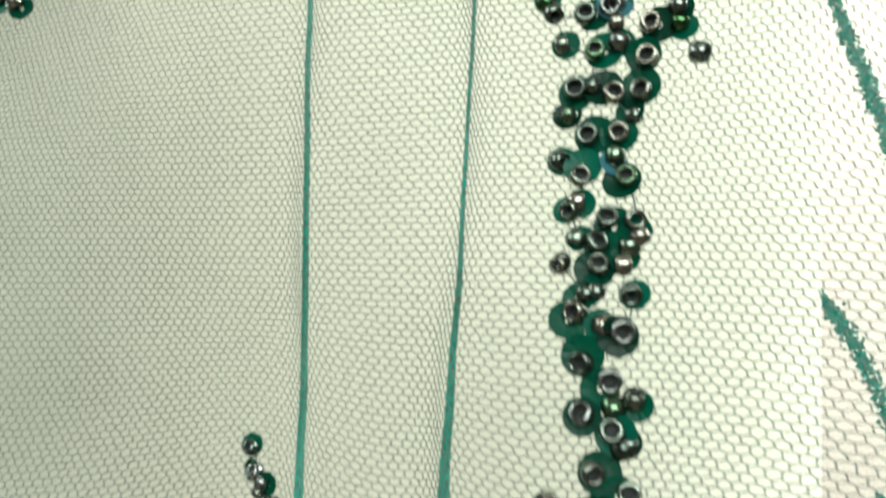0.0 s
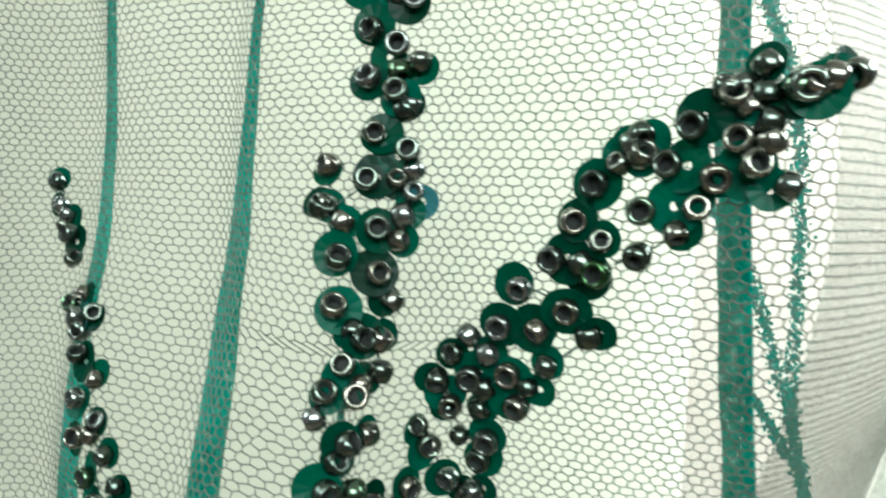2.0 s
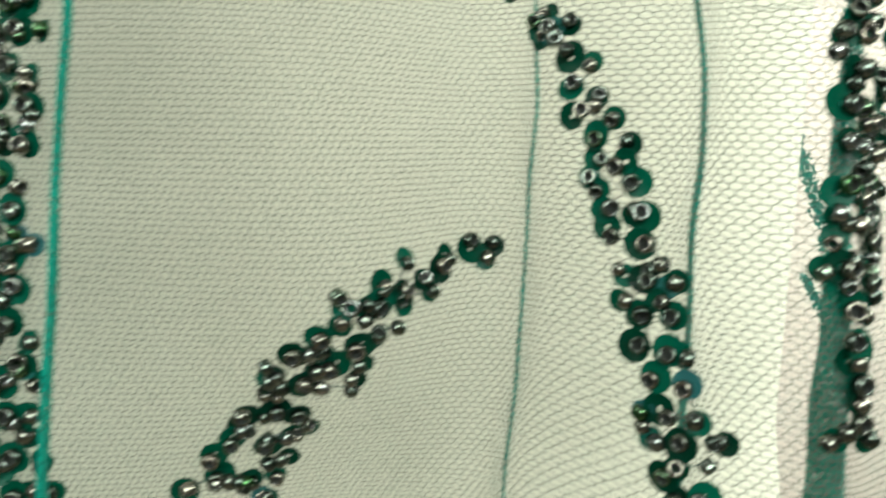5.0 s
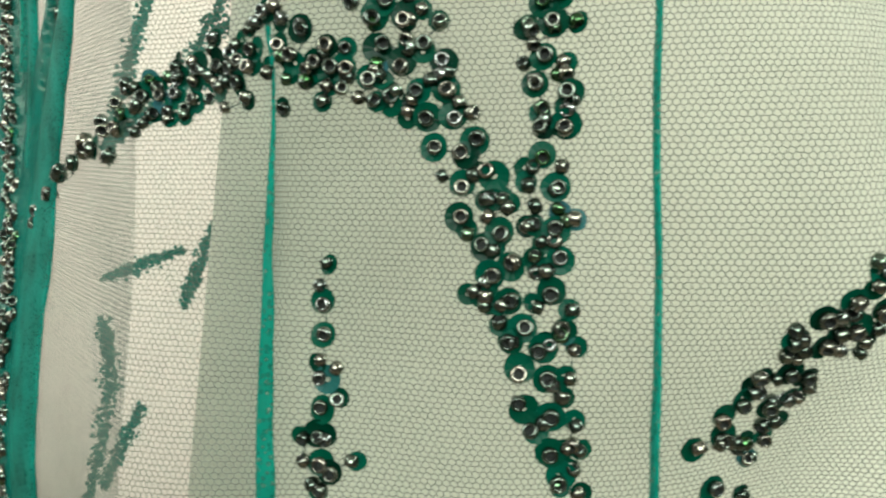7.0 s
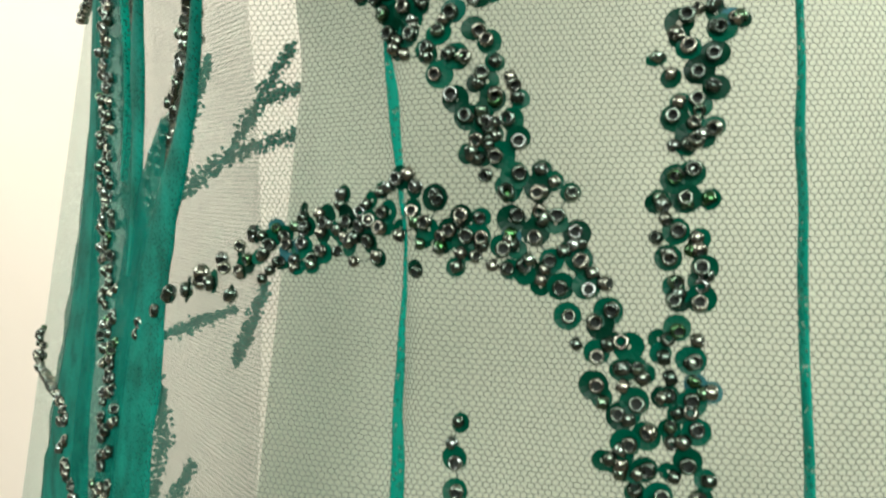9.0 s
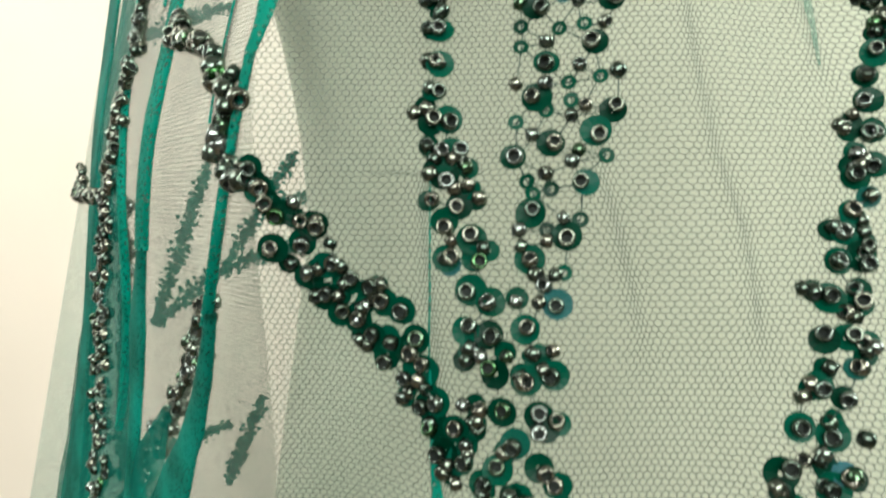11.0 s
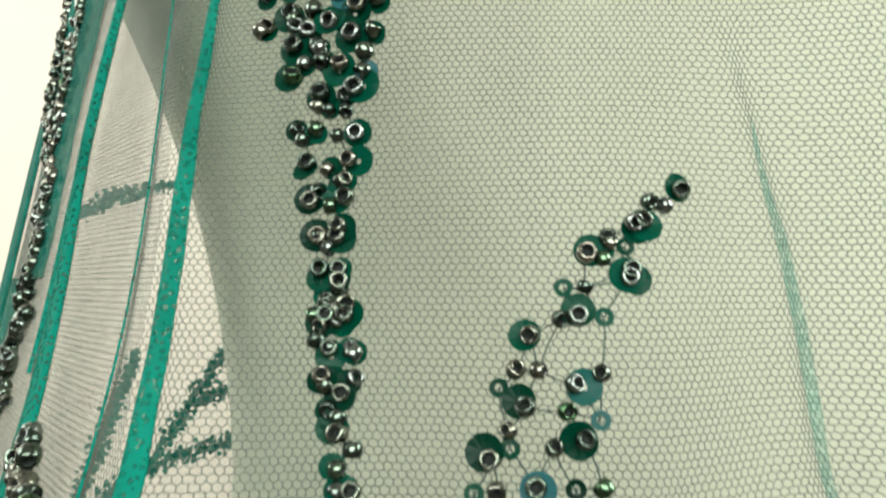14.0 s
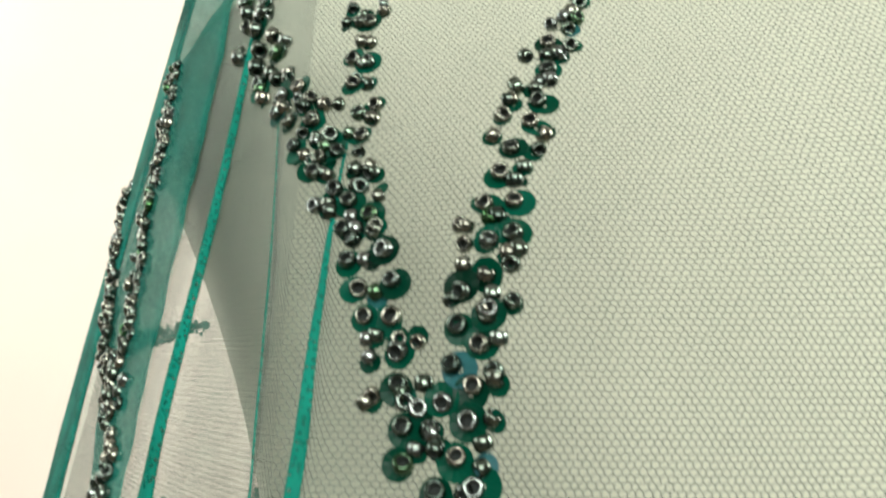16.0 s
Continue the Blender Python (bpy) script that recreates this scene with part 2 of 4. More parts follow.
# Where the tulle is gathered: (s, z, width) down each fold, or, for a pleat that runs inwards, (s, z, depth)
# and its bearing in degrees; a fourth number sets a pleat before or behind the outer net.
FOLD_LINES = [
    (10, [(-0.205, 0.5, 0.015), (-0.215, 0.0, 0.022), (-0.23, -0.3, 0.03), (-0.236, -0.5, 0.04), (-0.252, -0.8, 0.05), (-0.27, -1.1, 0.055), (-0.29, -1.3, 0.05), (-0.3, -1.75, 0.04)]),
    (20, [(0.05, 0.45, 0.012), (0.04, 0.28, 0.012), (0.022, 0.0, 0.017), (0.0, -0.25, 0.034), (-0.01, -0.4, 0.05), (-0.025, -0.6, 0.07), (-0.042, -0.8, 0.076), (-0.055, -1.02, 0.076), (-0.09, -1.75, 0.06)]),
    (16, [(0.565, 0.5, 0.18, -0.03), (0.568, -0.2, 0.18, -0.11), (0.57, -0.5, 0.18, -0.15), (0.565, -0.8, 0.18, -0.21), (0.56, -1.1, 0.18, -0.25), (0.56, -1.75, 0.18, -0.28)]),
    (15, [(0.145, -0.5, 0.006), (0.138, -0.62, 0.035), (0.13, -0.8, 0.08), (0.126, -1.0, 0.12), (0.125, -1.2, 0.15), (0.13, -1.75, 0.18)]),
    (0, [(-0.91, 0.15, 0.01, 0.2), (-0.93, -0.2, 0.02, 0.08), (-0.944, -0.5, 0.03, 0.02), (-0.96, -0.8, 0.03, -0.04), (-0.972, -1.1, 0.035, -0.1), (-0.98, -1.3, 0.04, -0.12), (-0.99, -1.75, 0.04, -0.14)]),
    ("fold", [(-1.60, 0.25, 0.003), (-1.60, -0.15, 0.006), (-1.585, -0.34, 0.024), (-1.575, -0.52, 0.012), (-1.57, -0.65, 0.008), (-1.59, -0.9, 0.02), (-1.607, -1.3, 0.036), (-1.61, -1.75, 0.04)]),
    ("fold", [(-1.8, 1.85, 0.004), (-1.83, 1.55, 0.014), (-1.865, 1.1, 0.03), (-1.87, 0.75, 0.034), (-1.9, 0.5, 0.038), (-2.03, 0.3, 0.04), (-2.2, 0.1, 0.05), (-2.33, -0.05, 0.06)]),
    ("dense", [(-2.28, -0.02, 0.06), (-2.5, -0.3, 0.15), (-2.72, -0.55, 0.24), (-2.9, -0.88, 0.34), (-2.93, -1.5, 0.40), (-2.95, -2.5, 0.42)]),
    ("fold", [(-2.44, 2.4, 0.03), (-2.5, 2.1, 0.04), (-2.58, 1.65, 0.05), (-2.73, 1.2, 0.06), (-2.7, 0.9, 0.09), (-2.67, 0.62, 0.13), (-2.78, 0.35, 0.14), (-2.88, 0.08, 0.12)]),
    ("dense", [(-2.87, 0.1, 0.06), (-3.0, -0.15, 0.15), (-3.04, -0.4, 0.1), (-3.08, -0.8, 0.06)]),
    ("dense", [(-3.9, 2.8, 0.36), (-3.92, 1.3, 0.32), (-3.78, 0.6, 0.24), (-3.62, 0.25, 0.18), (-3.6, -0.05, 0.18), (-3.6, -0.5, 0.22), (-3.56, -1.0, 0.34), (-3.55, -1.5, 0.48), (-3.53, -1.85, 0.64), (-3.55, -2.5, 0.66)]),
    ("faint", [(-0.95, 1.15, 0.004), (-0.93, 1.03, 0.014), (-0.912, 0.93, 0.02), (-0.9, 0.8, 0.022), (-0.905, 0.6, 0.018), (-0.896, 0.43, 0.006)]),
    ("sheer", [(-3.4, 3.0, 1.2), (-3.38, 2.45, 1.1), (-3.38, 2.0, 1.0), (-3.3, 1.6, 0.8), (-3.2, 1.2, 0.5), (-3.1, 0.9, 0.2)]),
    ("sheer", [(-3.5, 0.9, 0.2), (-3.4, 0.4, 0.5), (-3.4, -0.1, 0.6), (-3.35, -0.6, 0.8), (-3.3, -1.2, 1.0), (-3.3, -2.5, 1.1)]),
    ("sheer", [(-2.74, -0.32, 0.05), (-2.87, -0.46, 0.2), (-2.98, -0.65, 0.3), (-3.05, -0.9, 0.34), (-3.08, -1.3, 0.3), (-3.1, -2.2, 0.3)]),
    ("fold", [(-2.09, 1.9, 0.006), (-2.02, 1.57, 0.008), (-2.0, 1.05, 0.009), (-2.04, 0.7, 0.010), (-2.2, 0.35, 0.012)]),
    ("fold", [(-2.5, 1.85, 0.01), (-2.6, 1.63, 0.02), (-2.78, 1.1, 0.03), (-2.82, 0.7, 0.02)]),
    ("fold", [(-3.3, 0.9, 0.02), (-3.15, 0.4, 0.05), (-3.1, 0.0, 0.06), (-3.2, -0.5, 0.05)]),
]


def spline(points, n):
    """Points spaced evenly in index along a smooth line through the given ones."""
    p = np.array(points, float)
    q = np.vstack([2 * p[0] - p[1], p, 2 * p[-1] - p[-2]])
    out = []
    for t in np.linspace(0, len(p) - 1.0001, n):
        i, f = int(t), t - int(t)
        a, b, c, e = q[i], q[i + 1], q[i + 2], q[i + 3]
        out.append(0.5 * (2 * b + (c - a) * f + (2 * a - 5 * b + 4 * c - e) * f * f + (3 * b - a - 3 * c + e) * f**3))
    return np.array(out)


dress = tagged(new("tulle_dress"), "sheer teal tulle dress with gathered folds on a dress form", "dress")


# Soft gathers, where the net is only drawn together.
GATHERS = [
    [(-0.97, 1.35), (-0.944, 1.11), (-0.912, 0.93), (-0.9, 0.8), (-0.905, 0.6), (-0.896, 0.35)],
    [(-1.15, 0.65), (-1.125, 0.39), (-1.117, 0.27), (-1.092, 0.155), (-1.06, -0.1)],
    [(-1.31, 0.35), (-1.281, 0.085), (-1.26, -0.1)],
    [(0.31, -0.62), (0.315, -0.9), (0.32, -1.2)],
]


def gathered(s, z):
    """The meshes of the net crowd together beside each fold."""
    out = s.copy()
    for kind, line in FOLD_LINES:
        if kind in ("sheer", "faint") or len(line[0]) > 3:
            continue
        p = np.array(line)[::-1]
        c = np.interp(z, p[:, 1], p[:, 0])
        inside = (z > p[0, 1]) & (z < p[-1, 1])
        out -= np.where(inside, 0.62 * (s - c) * np.exp(-(((s - c) / 0.075) ** 2)), 0.0)
    for line in GATHERS:
        p = np.array(line)[::-1]
        c = np.interp(z, p[:, 1], p[:, 0])
        fade = np.clip(np.minimum(z - p[0, 1], p[-1, 1] - z) / 0.12, 0, 1)
        out -= fade * 0.6 * (s - c) * np.exp(-(((s - c) / 0.055) ** 2))
    return out


def net(name, s0, s1, z0, z1, radius, pitch=0.0126, row=0.0100):
    """The hexagonal net as yarns of their own: one rounded strand for each side of a mesh."""
    rng = np.random.default_rng(5)
    e = row / 1.5
    cols, rws = int((s1 - s0) / pitch), int((z1 - z0) / row)
    jj, ii = np.meshgrid(np.arange(rws), np.arange(cols), indexing="ij")
    cx, cz = s0 + (ii + 0.5 * (jj % 2)) * pitch, z0 + jj * row
    nodes = np.stack([np.stack([cx, cz + e], -1), np.stack([cx + pitch / 2, cz + e / 2], -1)], 2).reshape(-1, 2)
    nodes = nodes + rng.normal(0, 0.0006, nodes.shape)
    idx = np.arange(rws * cols).reshape(rws, cols)
    ok = np.ones_like(idx, bool)
    pairs = [np.stack([2 * idx, 2 * idx + 1], -1).reshape(-1, 2), np.stack([2 * idx[:, 1:], 2 * idx[:, :-1] + 1], -1).reshape(-1, 2)]
    for j in range(1, rws):
        shift = j % 2
        n = cols - 1
        here = idx[j, :n] if shift else idx[j, :n]
        low = idx[j - 1, 1:] if shift else idx[j - 1, :n]
        pairs.append(np.stack([2 * here + 1, 2 * low], -1))
    pairs = np.concatenate(pairs)
    first = nodes[pairs[:, 0]]
    pairs = pairs[~((first[:, 0] > -0.42) & (first[:, 1] > 0.69)) & ~((first[:, 0] > -1.75) & (first[:, 1] < -1.72))]
    ss = gathered(nodes[:, 0], nodes[:, 1])
    ss = ss + 0.010 * np.sin(nodes[:, 1] * 9.0 + 3 * np.sin(ss * 3.0))
    pos, nor = surface(ss, nodes[:, 1]), normal(ss, nodes[:, 1])
    a, b, na = pos[pairs[:, 0]], pos[pairs[:, 1]], nor[pairs[:, 0]]
    along = b - a
    along /= np.linalg.norm(along, axis=1, keepdims=True) + 1e-9
    side = np.cross(along, na)
    offs = [side * radius, na * radius, -side * radius]
    verts = np.stack([end + o for end in (a, b) for o in offs], 1).reshape(-1, 3) * S
    base = np.arange(len(pairs))[:, None] * 6
    quads = np.concatenate([base + np.array(q) for q in ((0, 1, 4, 3), (1, 2, 5, 4))], 1).reshape(-1)
    me = bpy.data.meshes.new(name)
    me.vertices.add(len(verts))
    me.vertices.foreach_set("co", verts.astype(np.float32).ravel())
    me.loops.add(len(quads))
    me.loops.foreach_set("vertex_index", quads.astype(np.int32))
    me.polygons.add(len(quads) // 4)
    me.polygons.foreach_set("loop_start", np.arange(0, len(quads), 4, dtype=np.int32))
    me.materials.append(MAT_NET)
    me.update(calc_edges=True)
    me.shade_smooth()
    return tagged(under(new(name, me), dress, "fine hexagonal green tulle net"), kind="stuff")


def veil(name, s0, s1, z0, z1, ns, nz):
    """The same tulle where it stays far off or out of sight: one sheer sheet."""
    ss, zz = np.meshgrid(np.linspace(s0, s1, ns), np.linspace(z0, z1, nz))
    p = surface(ss.ravel(), zz.ravel()) * S
    faces = [(j * ns + i, j * ns + i + 1, (j + 1) * ns + i + 1, (j + 1) * ns + i) for j in range(nz - 1) for i in range(ns - 1)]
    return under(mesh_object(name, p.tolist(), faces, MAT_VEIL), dress, "sheer teal tulle at the back of the dress")


def pleat(bearing, line):
    """A pleat of doubled tulle that runs inwards from the net: a thin hollow strip."""
    rows = spline(line, 70)
    ripple = np.array([noise.noise((z * 7.0, s * 7.0, 1.0)) for s, z, w in rows[:, :3]])
    p = surface(rows[:, 0] + 0.004 * ripple, rows[:, 1])
    if rows.shape[1] > 3:
        p = np.stack([rows[:, 0] + 0.004 * ripple, rows[:, 3], rows[:, 1]], 1)
    a = np.radians(bearing + 3 * ripple)
    inward, across = np.stack([np.sin(a), np.cos(a), 0 * a], 1), np.stack([np.cos(a), -np.sin(a), 0 * a], 1)
    depth = np.maximum(rows[:, 2], 0.004)[:, None]
    prof = [(0.0, -1.0), (0.0, 1.0), (0.35, 1.6), (0.7, 1.2), (1.0, 0.4), (1.0, -0.4), (0.7, -1.2), (0.35, -1.6)]
    verts = np.stack([p + inward * depth * u + across * 0.0016 * v for u, v in prof], 1).reshape(-1, 3) * S
    k, faces = len(prof), []
    for i in range(len(rows) - 1):
        faces += [(i * k + n, i * k + (n + 1) % k, (i + 1) * k + (n + 1) % k, (i + 1) * k + n) for n in range(k)]
    faces += [tuple(range(k)), tuple(range(len(verts) - k, len(verts)))[::-1]]
    return under(mesh_object("pleat", verts.tolist(), faces, MAT_FOLD), dress, "narrow inward teal pleat of doubled tulle")


def fold(kind, line):
    """A flattened hollow pleat of doubled tulle that lies on the net."""
    rows = spline(line, 70)
    prof = [(math.cos(a), math.sin(a)) for a in np.linspace(0, 2 * math.pi, 10, endpoint=False)]
    verts, faces = [], []
    ripple = np.array([noise.noise((z * 9.0, s * 7.0, 3.0)) for s, z, w in rows])
    s, z, w = rows[:, 0] + 0.004 * ripple, rows[:, 1], np.maximum(rows[:, 2], 0.003) * (1 + 0.12 * ripple)
    for n, (c, d) in enumerate(prof):
        off = w / 2 * c
        q = surface(s + off, z) + normal(s, z) * (0.008 + np.minimum(w * 0.22, 0.012) * d)[:, None]
        verts.append(q * S)
    verts = np.stack(verts, 1).reshape(-1, 3)
    k = len(prof)
    for i in range(len(rows) - 1):
        for n in range(k):
            faces.append((i * k + n, i * k + (n + 1) % k, (i + 1) * k + (n + 1) % k, (i + 1) * k + n))
    faces += [tuple(range(k)), tuple(range(len(verts) - k, len(verts)))[::-1]]
    return under(mesh_object("fold", verts.tolist(), faces, {"dense": MAT_DENSE, "sheer": MAT_SHEER, "faint": MAT_FAINT, "fold": MAT_FOLD}[kind]), dress, "narrow gathered teal fold in the tulle")


# ---------------------------------------------------------------- dress form
def dress_form():
    top = tagged(new("dress_form"), "beige fabric-covered dress form under the tulle", "mannequin")
    nz, nt = 60, 96
    verts, faces = [], []
    for z in np.linspace(-4.5, 3.4, nz):
        half = 1.85 + (0.12 * min(z, 2.2) ** 2 if z > 0 else 0.16 * -z)
        half = half * (1.0 - 0.35 * max(0.0, (z - 2.2) / 1.2) ** 2)
        deep, yc = 1.45, 3.0
        for t in np.linspace(0, 2 * math.pi, nt, endpoint=False):
            c, d = math.cos(t), math.sin(t)
            verts.append(((-0.35 + (half if c < 0 else max(half, 2.2)) * math.copysign(abs(c) ** 0.9, c)) * S, (yc + deep * math.copysign(abs(d) ** 0.9, d)) * S, z * S))
    for i in range(nz - 1):
        for n in range(nt):
            faces.append((i * nt + n, i * nt + (n + 1) % nt, (i + 1) * nt + (n + 1) % nt, (i + 1) * nt + n))
    faces += [tuple(range(nt))[::-1], tuple(range(len(verts) - nt, len(verts)))]
    under(mesh_object("torso", verts, faces, MAT_BODY), top)
    under(box("pole", -0.05, -0.02, 0.285, 0.315, Z0 + 0.03, -0.449, MAT_FRAME, 0.004), top)
    under(box("base_plate", -0.2, 0.13, 0.135, 0.465, Z0, Z0 + 0.03, MAT_FRAME, 0.01), top)
    return top


dress_form()
for kind, line in FOLD_LINES:
    (fold if isinstance(kind, str) else pleat)(kind, line)
net("net", -3.7, 1.2, -2.0, 2.45, 0.00082)
veil("back_layer", -6.29, -3.69, -4.2, 2.7, 110, 50)
veil("side_layer", 1.19, 4.95, -4.2, 2.7, 90, 50)
veil("shoulder_layer", -0.44, 1.19, 0.68, 2.7, 40, 24)
veil("neck_layer", -3.7, -0.43, 2.44, 2.7, 60, 6)
veil("hem_layer", -3.7, -1.74, -4.2, -2.0, 50, 24)
veil("lower_layer", -1.75, 1.19, -4.2, -1.71, 50, 30)


# ---------------------------------------------------------------- beads and sequins
def lathe(profile, segs):
    verts, faces = [], []
    k = len(profile)
    for i in range(segs):
        a = 2 * math.pi * i / segs
        verts += [(r * math.cos(a), r * math.sin(a), h) for r, h in profile]
    for i in range(segs):
        j = (i + 1) % segs
        faces += [(i * k + n, j * k + n, j * k + (n + 1) % k, i * k + (n + 1) % k) for n in range(k)]
    return verts, faces


def bead_mesh(name, outer, hole, height):
    """A rounded glass bead with a hole along z and a fine lip round it; a thread plug and the inner wall are painted
    dark for the hole's shade.
    """
    prof = []
    mid, ring = (outer + hole) / 2, (outer - hole) / 2
    for a in np.linspace(0, 2 * math.pi, 12, endpoint=False):
        c, d = math.cos(a), math.sin(a)
        prof.append((mid + ring * math.copysign(abs(c) ** 0.85, c), height / 2 * d))
    verts, faces = lathe(prof, 16)
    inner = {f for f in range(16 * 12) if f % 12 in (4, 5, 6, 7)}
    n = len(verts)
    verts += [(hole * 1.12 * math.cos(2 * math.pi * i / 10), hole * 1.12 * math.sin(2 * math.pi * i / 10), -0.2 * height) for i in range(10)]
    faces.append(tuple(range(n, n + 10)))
    me = bpy.data.meshes.new(name)
    me.from_pydata([tuple(c * 0.001 for c in v) for v in verts], [], faces)
    me.materials.append(MAT_BEAD)
    me.materials.append(MAT_HOLE_SHADE)
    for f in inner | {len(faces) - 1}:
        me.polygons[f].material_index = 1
    me.shade_smooth()
    return me


def sequin_mesh(name, outer, hole, cup):
    """A thin cupped disc with fine radial pleats."""
    prof = [(hole, 0.0), (outer * 0.55, cup * 0.35), (outer, cup), (outer, cup + 0.12), (outer * 0.55, cup * 0.35 + 0.12), (hole, 0.12)]
    verts, faces = lathe(prof, 22)
    k = len(prof)
    verts = [(x, y, z + (0.035 if (i // k) % 2 else -0.035) * min(1.0, (math.hypot(x, y) - hole) / outer)) for i, (x, y, z) in enumerate(verts)]
    me = bpy.data.meshes.new(name)
    me.from_pydata([tuple(c * 0.001 for c in v) for v in verts], [], faces)
    me.materials.append(MAT_SEQUIN)
    return me


RING_MESH = bead_mesh("ring_bead", 1.5, 0.7, 1.9)
SEED_MESH = bead_mesh("seed_bead", 1.34, 0.52, 2.0)
SEQUIN_MESH = sequin_mesh("cup_sequin", 2.55, 0.45, 0.35)
BASE_MESH = sequin_mesh("small_cup_sequin", 1.95, 0.4, 0.25)
SMALL_RING_MESH = sequin_mesh("flat_ring_sequin", 1.4, 0.6, 0.1)

SEQUINS_COLUMN = [(19.6, 31.1), (22.7, 31.9), (20.7, 25.8), (27.4, 28.9), (26.9, 24.3), (18.1, 20.7), (22.7, 19.7), (26.0, 19.8), (19.4, 14.2), (23.1, 14.3), (18.2, 8.7), (23.6, 8.4), (21.1, 3.2), (19.7, -2.6), (16.7, -8.3), (21.9, -10.4), (17.1, -14.3), (20.2, -16.1), (16.8, -20.0), (20.0, -21.6), (17.5, -26.4), (21.5, -28.1), (16.7, -31.7), (17.7, -36.9), (13.9, -40.4), (17.6, -41.8), (13.5, -45.5), (16.0, -48.8), (14.2, -51.4), (15.3, -54.7), (14.6, -59.6), (12.9, -64.5), (12.5, -69.7), (11.9, -75.6), (16.1, -83.7), (11.9, -92.4), (11.8, -86.9), (14.6, -89.0), (11.9, -96.5), (12.9, -102.4), (13.1, -107.7)]
BEADS_COLUMN = [(15.5, 31.9), (23.3, 29.7), (23.6, 26.9), (30.7, 30.9), (30.8, 28.7), (16.5, 27.3), (17.0, 17.3), (24.9, 16.7), (15.7, 11.1), (22.4, 11.5), (23.4, 32.5), (14.5, 33.6), (17.6, 5.6), (24.1, 3.1), (17.3, 0.8), (23.3, -0.2), (15.4, -2.1), (22.4, -2.5), (19.2, -5.7), (23.1, -6.0), (19.7, -9.7), (22.6, -17.9), (21.7, -23.0), (12.5, -30.2), (12.1, -34.5), (14.1, -36.4), (20.0, -31.4), (21.9, -32.7), (20.7, -35.3), (20.2, -38.0), (19.4, -44.7), (17.9, -48.9), (18.0, -52.4), (15.2, -47.9), (12.7, -54.3), (11.9, -57.1), (16.6, -59.0), (15.3, -64.7), (17.3, -67.0), (14.8, -70.3), (13.7, -61.5), (15.1, -73.5), (18.1, -73.2), (17.0, -75.8), (15.5, -77.5), (21.1, -77.9)]
BEADS_COLUMN += [(24.9, -77.1), (17.4, -78.7), (20.0, -79.6), (23.7, -80.9), (10.9, -79.4), (12.0, -80.8), (13.7, -81.0), (20.3, -82.6), (22.0, -84.2), (10.2, -83.4), (19.5, -85.4), (17.9, -86.5), (9.1, -87.4), (12.1, -85.7), (15.7, -87.9), (18.0, -91.6), (11.5, -89.2), (14.0, -93.4), (12.8, -99.6), (13.4, -105.3), (11.9, -109.1), (15.2, -110.5)]
SEQUINS_BRANCH = [(46.9, -25.8), (49.6, -23.2), (45.3, -29.2), (40.0, -31.1), (43.6, -33.5), (38.4, -34.8), (36.7, -38.8), (40.6, -39.8), (34.0, -42.1), (38.4, -43.9), (35.8, -46.5), (34.6, -55.5), (32.1, -46.5), (27.0, -56.3), (29.3, -52.8), (32.0, -60.4), (33.4, -51.9), (31.5, -63.0), (27.2, -66.4), (21.1, -66.6), (24.8, -71.3), (20.5, -71.5), (23.5, -61.5), (50.9, -29.1), (49.8, -27.0), (54.0, -22.6)]
BEADS_BRANCH = [(51.6, -20.6), (50.0, -22.3), (51.4, -23.1), (50.4, -24.1), (51.6, -25.5), (51.7, -27.2), (48.3, -30.3), (47.2, -33.0), (46.0, -35.4), (43.4, -37.8), (40.6, -36.6), (41.6, -29.1), (42.6, -27.1), (40.2, -46.5), (36.8, -50.5), (35.3, -53.2), (28.7, -48.1), (26.9, -50.4), (31.0, -50.0), (25.1, -53.6), (28.7, -53.5), (30.9, -54.3), (26.7, -57.2), (30.6, -56.8), (22.7, -59.4), (28.6, -60.5), (24.3, -61.9), (30.0, -68.5), (53.4, -22.6), (54.6, -22.4), (55.6, -21.8), (58.2, -21.5)]
SEQUINS_CURVED = [(-26.9, -41.1), (-23.2, -50.4), (-19.6, -55.9), (-19.0, -61.0), (-18.1, -65.3), (-16.4, -69.7), (-13.8, -73.9), (-11.8, -76.3), (-14.2, -80.4), (-10.2, -80.8), (-14.0, -85.0), (-9.5, -85.8), (-9.4, -91.6), (-6.9, -96.4), (-10.3, -96.7), (-21.4, -51.8), (-10.7, -101.2), (-7.6, -101.8), (-9.6, -106.0), (-6.0, -106.2), (-7.7, -110.9), (-6.3, -114.2), (-8.0, -120.1), (-4.0, -122.5), (-6.8, -124.5)]
BEADS_CURVED = [(-31.3, -32.9), (-30.2, -36.7), (-26.0, -44.5), (-22.8, -49.7), (-22.4, -52.5), (-29.2, -39.7), (-28.7, -38.2), (-19.0, -50.7), (-22.5, -49.6), (-21.0, -53.4), (-17.0, -58.3), (-16.1, -62.9), (-14.4, -66.7), (-12.5, -69.9), (-17.2, -75.7), (-16.2, -77.9), (-13.1, -90.1), (-7.7, -88.8), (-6.4, -91.2), (-12.4, -94.9), (-7.9, -94.4), (-10.8, -111.4), (-4.9, -110.6), (-2.8, -113.4), (-9.0, -115.3), (-6.8, -118.5), (-3.3, -116.9)]
